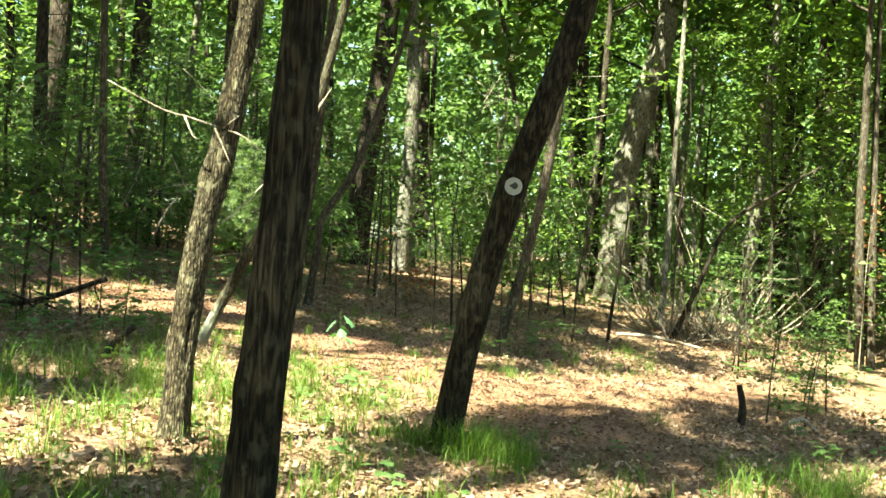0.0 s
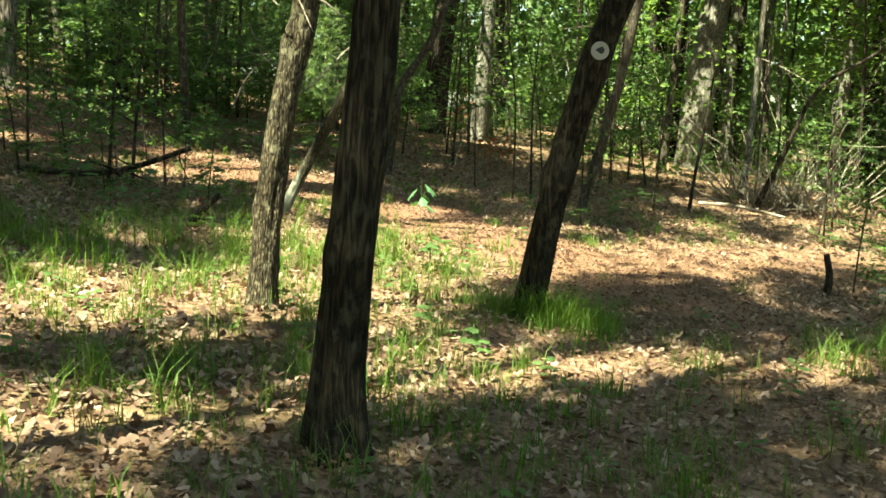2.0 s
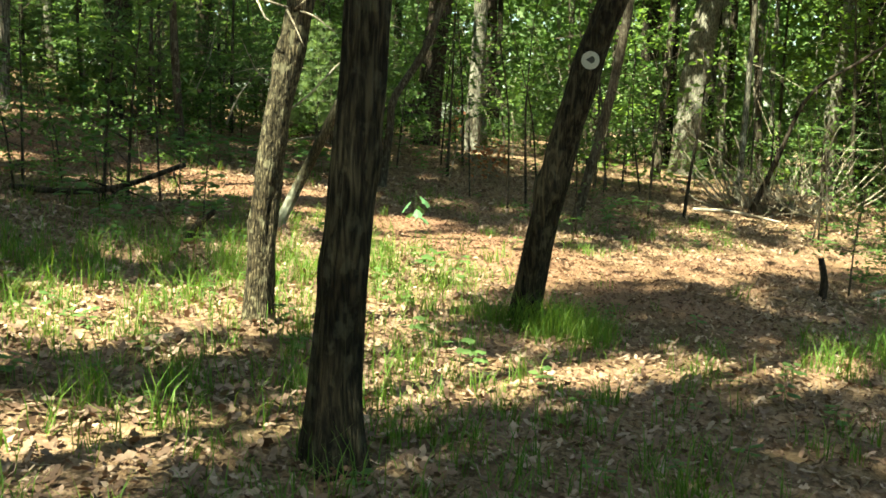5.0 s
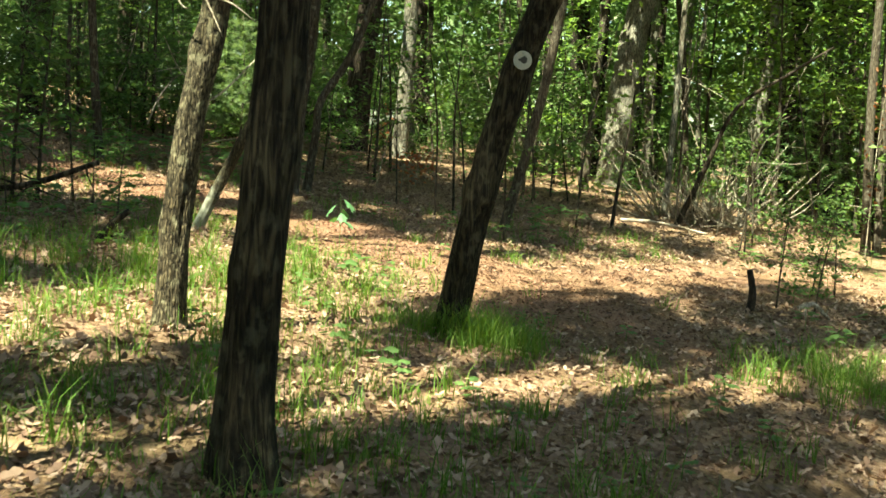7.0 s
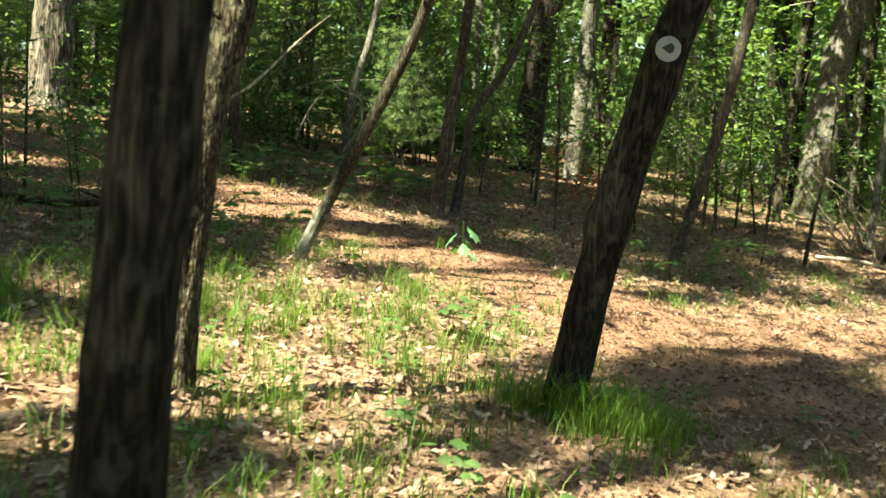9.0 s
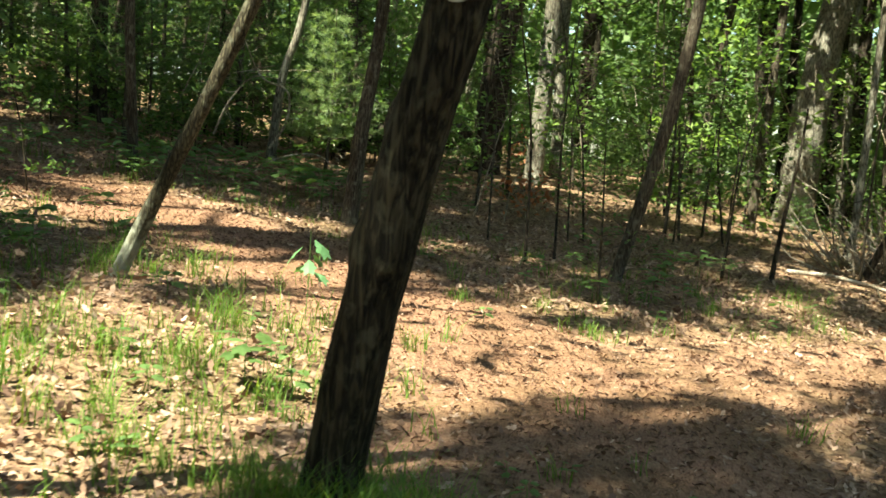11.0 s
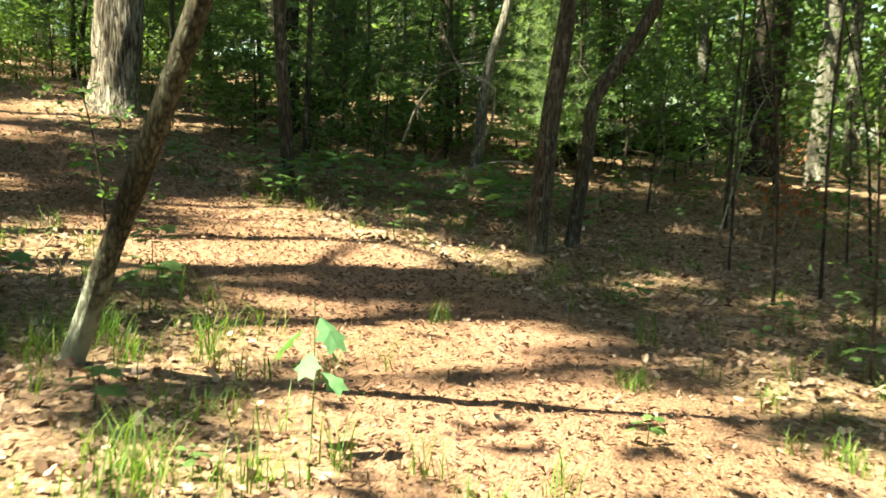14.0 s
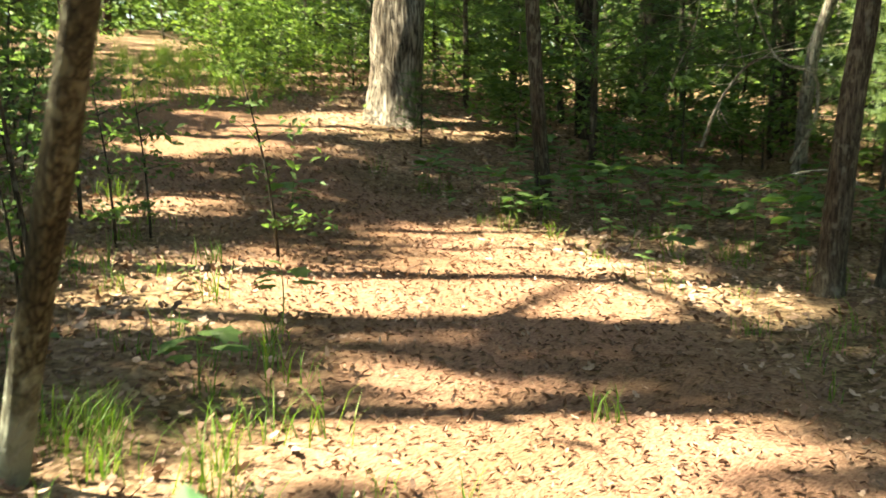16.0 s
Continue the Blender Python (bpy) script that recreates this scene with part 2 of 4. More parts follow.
WHITE, BLACK = plain("white marker paint", (0.36, 0.36, 0.32)), plain("black marker print", (0.02, 0.02, 0.02))
STEEL = plain("dull nail steel", (0.25, 0.25, 0.25), 0.4)
STONE = plain("grey field stone", (0.27, 0.24, 0.2), 0.9)

# ---- mesh helpers ----
rng = np.random.default_rng(7)


def raw_mesh(name, verts, faces, mat, smooth=False):
    me = bpy.data.meshes.new(name)
    me.from_pydata([tuple(v) for v in np.asarray(verts, float)], [], [tuple(int(i) for i in f) for f in faces])
    me.materials.append(mat)
    if smooth:
        me.polygons.foreach_set("use_smooth", [True] * len(me.polygons))
    me.update()
    return me


def part(name, me, parent, label=""):
    ob = new(name, me)
    ob.parent = parent
    return tagged(ob, label)


class Sheaf:
    """Gathers vertices and faces of one mesh."""

    def __init__(self):
        self.v, self.f, self.n = [], [], 0

    def add(self, verts, faces):
        self.v.append(np.asarray(verts, float))
        self.f += [tuple(i + self.n for i in f) for f in faces]
        self.n += len(verts)

    def tube(self, pts, radii, sides=8, rough=0.0, twist=0.0, seed=0.0, flare=0.0, lobes=5, reach=0.16, burls=()):
        pts = np.asarray(pts, float)
        rings = []
        for k, (p, r) in enumerate(zip(pts, radii)):
            d = pts[min(k + 1, len(pts) - 1)] - pts[max(k - 1, 0)]
            d = d / np.linalg.norm(d)
            a = np.cross(d, (0.3, 1, 0.1))
            a /= np.linalg.norm(a)
            b = np.cross(d, a)
            ang = np.linspace(0, 2 * np.pi, sides, endpoint=False)
            rr = np.full(sides, r)
            if rough:
                h = float(np.sum(np.linalg.norm(np.diff(pts[: k + 1], axis=0), axis=1))) if k else 0.0
                for j, an in enumerate(ang):
                    q = Vector((math.cos(an) * 2.2 + seed, math.sin(an) * 2.2, h * 2.5))
                    q2 = Vector((math.cos(an) * 8 + seed, math.sin(an) * 8, h * 3.2))
                    rr[j] *= 1 + rough * (noise.noise(q) * 1.3 + noise.noise(q2) * 0.6)
                if flare:
                    rr *= 1 + flare * math.exp(-h / reach) * (1 + 0.45 * np.cos(ang * lobes + seed))
                for bh, ba, size in burls:      # swellings of the trunk: height, angle, size
                    rr += size * math.exp(-((h - bh) / 0.09) ** 2) * np.exp(-((((ang - radians(ba) + np.pi) % (2 * np.pi)) - np.pi) / 0.6) ** 2)
            rings.append(p + rr[:, None] * (np.cos(ang)[:, None] * a + np.sin(ang)[:, None] * b))
        faces = []
        for k in range(len(pts) - 1):
            for j in range(sides):
                j2 = (j + 1) % sides
                faces.append((k * sides + j, k * sides + j2, (k + 1) * sides + j2, (k + 1) * sides + j))
        faces.append(tuple(range(sides))[::-1])
        faces.append(tuple((len(pts) - 1) * sides + j for j in range(sides)))
        self.add(np.concatenate(rings), faces)

    def leaves(self, places, size, normals=None, fold=0.18, slim=0.55, spread=0.35):
        """Folded pointed leaves: four corners and a midrib each."""
        places = np.asarray(places, float)
        k = len(places)
        nrm = rng.normal(size=(k, 3)) * spread + (0, 0, 1) if normals is None else np.asarray(normals, float)
        nrm /= np.linalg.norm(nrm, axis=1)[:, None]
        t = np.cross(nrm, rng.normal(size=(k, 3)))
        t /= np.linalg.norm(t, axis=1)[:, None]
        s = np.cross(nrm, t)
        size = np.asarray(size, float) * np.ones(k)
        L, W = (size * 0.5)[:, None], (size * 0.5 * slim)[:, None]
        q = np.stack([places - t * L, places + s * W + nrm * L * fold - t * L * 0.1, places + t * L - nrm * L * fold, places - s * W + nrm * L * fold - t * L * 0.1], 1)
        base = self.n + np.arange(k)[:, None] * 4
        self.v.append(q.reshape(-1, 3))
        self.f += [(a, a + 1, a + 2) for a in base[:, 0]] + [(a, a + 2, a + 3) for a in base[:, 0]]
        self.n += 4 * k

    def oak_leaves(self, places, size, spread=0.6, curl=0.5):
        """Dry curled leaves with a wavy outline, eight corners each."""
        places = np.asarray(places, float)
        k = len(places)
        nrm = rng.normal(size=(k, 3)) * spread + (0, 0, 1)
        nrm /= np.linalg.norm(nrm, axis=1)[:, None]
        t = np.cross(nrm, rng.normal(size=(k, 3)))
        t /= np.linalg.norm(t, axis=1)[:, None]
        s = np.cross(nrm, t)
        size = (np.asarray(size, float) * 0.5)[:, None]
        bend = rng.uniform(-0.2, 1.0, (k, 1)) * curl
        shape = ((-1.0, 0.0), (-0.45, 0.34), (-0.1, 0.24), (0.3, 0.5), (0.95, 0.08), (0.4, -0.46), (0.0, -0.22), (-0.5, -0.36))
        q = np.stack([places + t * size * u + s * size * w + nrm * size * bend * (u * u + 2.2 * w * w) for u, w in shape], 1)
        base = self.n + np.arange(k) * 8
        self.v.append(q.reshape(-1, 3))
        for quad in ((0, 1, 2, 7), (2, 6, 7), (2, 3, 5, 6), (3, 4, 5)):
            self.f += [tuple(a + i for i in quad) for a in base]
        self.n += 8 * k

    def needles(self, places, dirs, length=0.1, count=10, width=0.006, cone=0.7):
        for p, d in zip(np.asarray(places, float), np.asarray(dirs, float)):
            e = d + rng.normal(size=(count, 3)) * cone
            e /= np.linalg.norm(e, axis=1)[:, None]
            side = np.cross(e, rng.normal(size=(count, 3)))
            side *= width / np.linalg.norm(side, axis=1)[:, None]
            q = np.stack([p - side, p + side, p + e * length * rng.uniform(0.7, 1.2, (count, 1))], 1)
            base = self.n + np.arange(count) * 3
            self.v.append(q.reshape(-1, 3))
            self.f += [(a, a + 1, a + 2) for a in base]
            self.n += 3 * count

    def mesh(self, name, mat, smooth=False):
        return raw_mesh(name, np.concatenate(self.v), self.f, mat, smooth)


def curve_through(pts, step):
    """Points along a smooth line through the given ones."""
    pts = [np.asarray(p, float) for p in pts]
    ext = [2 * pts[0] - pts[1]] + pts + [2 * pts[-1] - pts[-2]]
    out = []
    for k in range(1, len(ext) - 2):
        p0, p1, p2, p3 = ext[k - 1 : k + 3]
        m = max(2, int(np.linalg.norm(p2 - p1) / step))
        for u in np.linspace(0, 1, m, endpoint=False):
            out.append(0.5 * (2 * p1 + (p2 - p0) * u + (2 * p0 - 5 * p1 + 4 * p2 - p3) * u * u + (3 * p1 - p0 - 3 * p2 + p3) * u ** 3))
    out.append(ext[-2])
    return np.array(out)


# ---- ground ----
def build_ground():
    def axis(lo, hi, fine_lo, fine_hi, step):
        a = list(np.arange(fine_lo, fine_hi + 1e-6, step))
        d, x = step, fine_hi
        while x < hi:
            d *= 1.25
            x += d
            a.append(x)
        d, x = step, fine_lo
        while x > lo:
            d *= 1.25
            x -= d
            a.insert(0, x)
        return np.array(a)
    xs, ys = axis(-900, 900, -9, 7, 0.1), axis(-900, 900, 1.5, 24, 0.1)
    X, Y = np.meshgrid(xs, ys)
    Z = gh(X, Y)
    near = sm(60, 30, np.hypot(X, Y - 10))
    Z = Z + near * (rng.normal(size=Z.shape) * 0.006)
    nx, ny = len(xs), len(ys)
    v = np.stack([X, Y, Z], -1).reshape(-1, 3)
    f = [(j * nx + i, j * nx + i + 1, (j + 1) * nx + i + 1, (j + 1) * nx + i) for j in range(ny - 1) for i in range(nx - 1)]
    me = raw_mesh("ground", v, f, FLOOR, True)
    at = me.attributes.new("trail", "FLOAT", "POINT")
    at.data.foreach_set("value", trail(v[:, 0], v[:, 1]))
    tagged(new("ground", me), "brown forest floor of soil, needles and leaf litter", "ground", kind="structure")


build_ground()


def build_litter():
    """Fallen leaves, thick off the trail, thinner on it."""
    s = Sheaf()
    k = 96000
    y = 1.8 + 23 * rng.random(k) ** 1.2
    x = rng.uniform(-1, 1, k) * (2.6 + 0.40 * y) - 0.13 * y
    keepit = rng.random(k) > 0.6 * trail(x, y)
    x, y = x[keepit], y[keepit]
    k = len(x)
    size = rng.uniform(0.04, 0.10, k) * rng.choice([0.45, 0.7, 1.1], k) * (1 - 0.45 * trail(x, y))
    p = np.stack([x, y, gh(x, y) + 0.012 + rng.random(k) * 0.03], 1)
    s.oak_leaves(p, size, 0.5)
    tagged(new("leaf_litter", s.mesh("leaf_litter", LITTER)), "dry tan and brown fallen oak leaves on the forest floor", "leaf litter", kind="stuff")


build_litter()


def build_needles():
    """Leaf scraps and bundles of brown needles trodden into the trail."""
    s = Sheaf()
    k = 60000
    y = 5 + 15 * rng.random(k)
    x = rng.uniform(-8, 4, k)
    keepit = rng.random(k) < 0.15 + 0.85 * trail(x, y)
    x, y = x[keepit], y[keepit]
    k = len(x)
    s.leaves(np.stack([x, y, gh(x, y) + 0.006 + rng.random(k) * 0.012], 1), rng.uniform(0.02, 0.06, k), fold=0.25, slim=0.34, spread=0.4)
    tagged(new("needle_litter", s.mesh("needle_litter", NEEDLE_LITTER)), "reddish-brown needles and leaf scraps trodden into the trail", "leaf litter", kind="stuff")


build_needles()


# ---- trees ----
def crown_mesh(seed, height, radius, leaves, size, mat, loose=1.0):
    """A crown round the origin of the trunk's top: clumps of leaves with gaps between them."""
    g = np.random.default_rng(seed)
    s = Sheaf()
    clumps = 20
    c = g.normal(size=(clumps, 3)) * (radius * 0.5, radius * 0.5, height * 0.28)
    w = g.uniform(0.4, 1.0, clumps)
    pick = g.choice(clumps, leaves, p=w / w.sum())
    p = c[pick] + g.normal(size=(leaves, 3)) * (radius * 0.095 * loose, radius * 0.095 * loose, height * 0.05 * loose)
    s.leaves(p, g.uniform(0.7, 1.3, leaves) * size, spread=0.7)
    return s.mesh("crown", mat)


CROWNS = [crown_mesh(20 + i, 6.0, 3.4, 1100, 0.31, CANOPY) for i in range(5)]
BROAD_CROWNS = [crown_mesh(70 + i, 5.0, 5.0, 2800, 0.40, CANOPY) for i in range(3)]
THIN_CROWNS = [crown_mesh(30 + i, 6.0, 3.4, 330, 0.24, CANOPY, 2.6) for i in range(3)]
PINE_CROWNS = [crown_mesh(40 + i, 8.0, 2.6, 1200, 0.2, NEEDLE) for i in range(3)]


def tree(name, pts, r0, r1, mat, label, height=12.0, sides=10, step=0.5, rough=0.05, flare=0.5, crown=True, category="tree", limbs=0, seed=0, reach=0.16, burls=(), group=""):
    """A tree whose trunk runs through pts and on up to its crown."""
    pts = [np.array(p, float) for p in pts]
    base = pts[0].copy()
    base[2] = float(gh(base[0], base[1]))
    rel = [p - base for p in pts]
    rel[0] = np.array((0, 0, 0.0)) - (rel[1] - rel[0]) / np.linalg.norm(rel[1] - rel[0]) * 0.15
    end = rel[-1]
    d = (rel[-1] - rel[-2]) / np.linalg.norm(rel[-1] - rel[-2])
    d = d * 0.6 + np.array((0, 0, 0.4))
    while end[2] < height:
        end = end + d * 1.6
        d = d * 0.8 + np.array((0.02 * math.sin(seed + end[2]), 0.02 * math.cos(seed * 2 + end[2]), 0.2))
        rel.append(end)
    path = curve_through(rel, step)
    hh = path[:, 2]
    seen_top = pts[-1][2] - base[2]
    rad = r0 + (r1 - r0) * np.clip(hh / max(seen_top, 0.1), 0, 1)
    rad = np.where(hh > seen_top, r1 * (1 - 0.75 * (hh - seen_top) / max(height - seen_top, 0.5)), rad)
    rad = np.maximum(rad, 0.012)
    root = tagged(new(name), label, category, group)
    root.location = base
    s = Sheaf()
    s.tube(path, rad, sides, rough, seed=seed * 3.1 + 0.7, flare=flare, reach=reach, burls=burls)
    part("trunk", s.mesh("trunk", mat, True), root)
    g = np.random.default_rng(seed + 100)
    for k in range(limbs):
        h = height * (0.55 + 0.4 * (k + g.random()) / limbs)
        i = int(np.argmin(abs(hh - h)))
        a = g.uniform(0, 2 * np.pi)
        out = np.array((math.cos(a), math.sin(a), 0.55)) * height * 0.16
        b = Sheaf()
        b.tube(curve_through([path[i], path[i] + out * 0.5, path[i] + out + (0, 0, 0.3)], 0.5), np.linspace(rad[i] * 0.6, 0.012, len(curve_through([path[i], path[i] + out * 0.5, path[i] + out + (0, 0, 0.3)], 0.5))), 6)
        part("limb", b.mesh("limb", mat, True), root)
    if crown:
        cr = part("crown", {"pine": PINE_CROWNS, "broad": BROAD_CROWNS, "thin": THIN_CROWNS}.get(crown, CROWNS)[seed % 3], root)
        cr.location = path[-1] + np.array((0, 0, -1.0))
        cr.rotation_euler = (0, 0, seed * 1.7)
    return root


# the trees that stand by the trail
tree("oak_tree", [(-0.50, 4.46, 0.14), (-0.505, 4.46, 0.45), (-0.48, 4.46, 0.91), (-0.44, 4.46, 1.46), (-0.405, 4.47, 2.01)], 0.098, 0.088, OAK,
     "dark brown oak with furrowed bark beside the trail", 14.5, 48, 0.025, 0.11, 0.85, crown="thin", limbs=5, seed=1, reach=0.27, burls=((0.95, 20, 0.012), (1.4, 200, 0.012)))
lichened = tree("oak_tree", [(-1.245, 6.85, 0.28), (-1.18, 6.86, 1.28), (-1.04, 6.89, 2.08), (-0.93, 6.93, 2.91)], 0.085, 0.074, OAK_LICHEN,
     "slender oak with tan lichen-covered rough bark", 11, 44, 0.03, 0.14, 0.45, crown="thin", limbs=5, seed=2, burls=((0.75, 10, 0.018), (1.3, 190, 0.015), (1.75, 30, 0.02), (2.15, 250, 0.02)))
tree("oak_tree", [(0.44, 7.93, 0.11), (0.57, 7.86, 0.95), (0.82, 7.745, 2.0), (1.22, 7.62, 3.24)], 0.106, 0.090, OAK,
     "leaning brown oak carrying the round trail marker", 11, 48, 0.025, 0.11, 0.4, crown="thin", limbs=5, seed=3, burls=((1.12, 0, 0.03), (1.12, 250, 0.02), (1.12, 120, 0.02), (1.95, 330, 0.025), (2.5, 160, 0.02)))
leaner = tree("leaning_tree", [(-1.87, 11.48, 0.45), (-1.63, 11.43, 0.93), (-1.13, 11.345, 1.97), (-0.83, 11.27, 2.75)], 0.054, 0.048, CRUSTED,
     "thin leaning tree with a pale lichened base", 8, 22, 0.05, 0.10, 0.3, crown="thin", limbs=3, seed=4)
tree("maple_tree", [(-1.40, 16.87, 0.52), (-1.33, 16.9, 1.65), (-1.22, 16.9, 2.55)], 0.095, 0.073, SMOOTH,
     "slim straight tree with smooth grey-brown bark", 11, 22, 0.08, 0.06, 0.4, limbs=4, seed=5)
tree("maple_tree", [(-1.23, 17.4, 0.52), (-1.12, 17.4, 1.42), (-1.06, 17.41, 1.9), (-0.6, 17.5, 2.7)], 0.065, 0.055, SMOOTH,
     "slim bent tree growing beside a straight one", 8, 18, 0.08, 0.06, 0.4, limbs=3, seed=6)
tree("pine_tree", [(-8.32, 19.9, 1.67), (-8.27, 19.95, 3.15)], 0.32, 0.31, BIGPINE_BARK,
     "big old pine with deeply furrowed grey bark", 15, 56, 0.06, 0.09, 0.45, "broad", limbs=5, seed=7)
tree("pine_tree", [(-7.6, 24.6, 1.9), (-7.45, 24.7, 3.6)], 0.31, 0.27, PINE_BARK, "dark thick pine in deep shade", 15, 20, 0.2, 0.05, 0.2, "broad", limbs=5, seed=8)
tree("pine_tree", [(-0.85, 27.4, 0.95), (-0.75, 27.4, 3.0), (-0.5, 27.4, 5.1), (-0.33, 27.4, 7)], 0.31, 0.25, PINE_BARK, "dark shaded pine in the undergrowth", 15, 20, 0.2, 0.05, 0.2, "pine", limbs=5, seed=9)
tree("grey_tree", [(0.21, 26.4, 0.93), (0.27, 26.4, 2.2), (0.35, 26.4, 4.6), (0.25, 26.4, 6.5)], 0.18, 0.145, GREY, "pale grey tree standing in the undergrowth", 13, 18, 0.2, 0.05, 0.3, limbs=4, seed=10)
tree("grey_tree", [(5.65, 28.8, 0.45), (5.8, 28.8, 2.85), (6.1, 28.7, 5.0), (6.55, 28.6, 6.6)], 0.40, 0.29, GREY, "thick pale leaning tree with grey bark", 13, 28, 0.15, 0.08, 0.4, limbs=5, seed=11)
tree("leaning_tree", [(1.64, 16.34, 0.2), (1.89, 16.32, 1.18), (2.13, 16.3, 2.29), (2.3, 16.3, 3.44)], 0.07, 0.065, SMOOTH, "thin leaning tree with mottled grey bark", 9, 18, 0.1, 0.08, 0.3, limbs=3, seed=12)
tree("maple_tree", [(-4.4, 17.8, 0.86), (-4.45, 17.75, 1.73), (-4.5, 17.7, 2.7)], 0.07, 0.06, SMOOTH, "slim young tree beside the trail", 13, 18, 0.1, 0.08, 0.6, crown="thin", limbs=3, seed=15)
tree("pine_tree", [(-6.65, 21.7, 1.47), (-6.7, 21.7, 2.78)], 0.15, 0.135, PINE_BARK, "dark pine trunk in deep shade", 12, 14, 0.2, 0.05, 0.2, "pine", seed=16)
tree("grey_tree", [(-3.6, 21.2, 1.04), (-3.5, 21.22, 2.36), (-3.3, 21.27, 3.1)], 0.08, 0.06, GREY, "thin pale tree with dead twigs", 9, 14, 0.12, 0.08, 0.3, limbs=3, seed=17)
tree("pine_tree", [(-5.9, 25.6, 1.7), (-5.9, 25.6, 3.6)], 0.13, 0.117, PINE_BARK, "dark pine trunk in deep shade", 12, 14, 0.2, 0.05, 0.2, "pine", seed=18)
tree("grey_tree", [(-20.0, 27.5, 3.4), (-19.96, 27.56, 4.7)], 0.18, 0.165, GREY, "sunlit pale trunk beyond the bend of the trail", 12, 14, 0.3, 0.05, 0.3, seed=19)
tree("grey_tree", [(-19.3, 31.0, 3.9), (-19.25, 31.1, 5.3)], 0.23, 0.2, GREY, "sunlit pale trunk beyond the bend of the trail", 12, 14, 0.3, 0.05, 0.3, seed=20)
tree("grey_tree", [(-18.6, 28.2, 3.6), (-18.6, 28.2, 5.0)], 0.09, 0.08, GREY, "thin pale trunk beyond the bend of the trail", 10, 12, 0.3, 0.05, 0.3, seed=23)
tree("maple_tree", [(8.46, 19.9, -0.26), (8.36, 19.94, 2.3), (8.36, 19.94, 4.33)], 0.085, 0.071, SMOOTH, "dark slim trunk of a twin tree", 10, 14, 0.2, 0.05, 0.4, limbs=3, seed=21)
tree("maple_tree", [(8.8, 20.2, -0.22), (8.7, 20.25, 3.5)], 0.075, 0.065, SMOOTH, "dark slim trunk of a twin tree", 10, 14, 0.2, 0.05, 0.4, limbs=3, seed=22)


tree("grey_tree", [(5.25, 21.6, 0.12), (5.32, 21.6, 2.2), (5.4, 21.65, 4.6)], 0.062, 0.05, GREY, "slim pale trunk behind the brush pile", 10, 12, 0.3, 0.05, 0.3, limbs=3, seed=24)
tree("grey_tree", [(7.95, 25.0, -0.1), (8.1, 25.0, 2.4), (8.3, 25.1, 5.0)], 0.13, 0.11, GREY, "dim grey trunk in the thicket", 12, 12, 0.3, 0.05, 0.3, limbs=3, seed=25)
tree("maple_tree", [(4.1, 24.0, 0.3), (4.2, 24.0, 2.4), (4.35, 24.0, 5.0)], 0.085, 0.07, SMOOTH, "slim dark trunk in the thicket", 11, 12, 0.3, 0.05, 0.3, limbs=3, seed=26)


def dead_branch(owner, runs, mat, name="dead_branch", r=0.0075):
    """Bare twigs that stick out of a trunk."""
    for pts in runs:
        s = Sheaf()
        line = curve_through([np.array(p, float) - np.array(owner.location) for p in pts], 0.05)
        s.tube(line, np.linspace(r, 0.003, len(line)), 6, 0.1, seed=len(line))
        part(name, s.mesh(name, mat, True), owner, "bare pale dead branch")


dead_branch(lichened, [[(-1.033, 6.851, 2.177), (-1.254, 6.755, 2.235), (-1.380, 6.736, 2.264), (-1.689, 6.659, 2.409)], [(-1.254, 6.755, 2.235), (-1.197, 6.736, 2.119), (-1.158, 6.736, 2.100)],
                       [(-1.081, 6.813, 2.177), (-1.013, 6.755, 2.051), (-0.965, 6.736, 1.955)], [(-1.033, 6.851, 2.177), (-0.917, 6.755, 2.138), (-0.782, 6.707, 2.042)], [(-1.042, 6.832, 2.177), (-0.936, 6.755, 2.254)],
                       [(-1.158, 6.900, 1.559), (-1.004, 6.948, 1.646), (-0.801, 7.006, 1.868), (-0.675, 7.025, 1.984)]], DEAD)
dead_branch(leaner, [[(-0.9, 11.22, 2.6), (-0.8, 11.2, 2.8), (-0.66, 11.2, 3.05)]], DEAD, "broken_limb", 0.035)


# woods all round: trunks copied from a few kinds
KINDS = [
    tree("woodland_tree", [(60, 80, 0), (60.1, 80, 2), (60.2, 80.1, 5)], 0.13, 0.11, OAK, "woodland tree with a brown trunk", 12, 12, 0.5, 0.05, 0.3, limbs=4, seed=31, group="trees of the woods"),
    tree("woodland_tree", [(64, 82, 0), (63.8, 82, 2.5), (63.9, 82.1, 6)], 0.10, 0.085, GREY, "woodland tree with a pale grey trunk", 12, 12, 0.5, 0.05, 0.3, limbs=4, seed=32, group="trees of the woods"),
    tree("woodland_pine", [(68, 84, 0), (68, 84, 3), (68.05, 84, 7)], 0.17, 0.14, PINE_BARK, "tall woodland pine with dark bark", 15, 12, 0.5, 0.04, 0.2, "pine", limbs=4, seed=33, group="trees of the woods"),
    tree("woodland_tree", [(72, 86, 0), (72.3, 86, 2.5), (72.9, 86.1, 6)], 0.075, 0.06, SMOOTH, "thin leaning woodland tree", 10, 10, 0.5, 0.04, 0.3, limbs=3, seed=34, group="trees of the woods"),
]


BROAD = [tree("tall_oak", [(80 + 8 * i, 90, 0), (80.1 + 8 * i, 90, 3), (80 + 8 * i, 90.1, 8)], 0.2, 0.15, OAK, "unseen tall oak with a wide spreading crown, added to cast shade", 14.5, 14, 0.5, 0.05, 0.3, "broad", limbs=5, seed=36 + i, group="tall oaks") for i in range(3)]
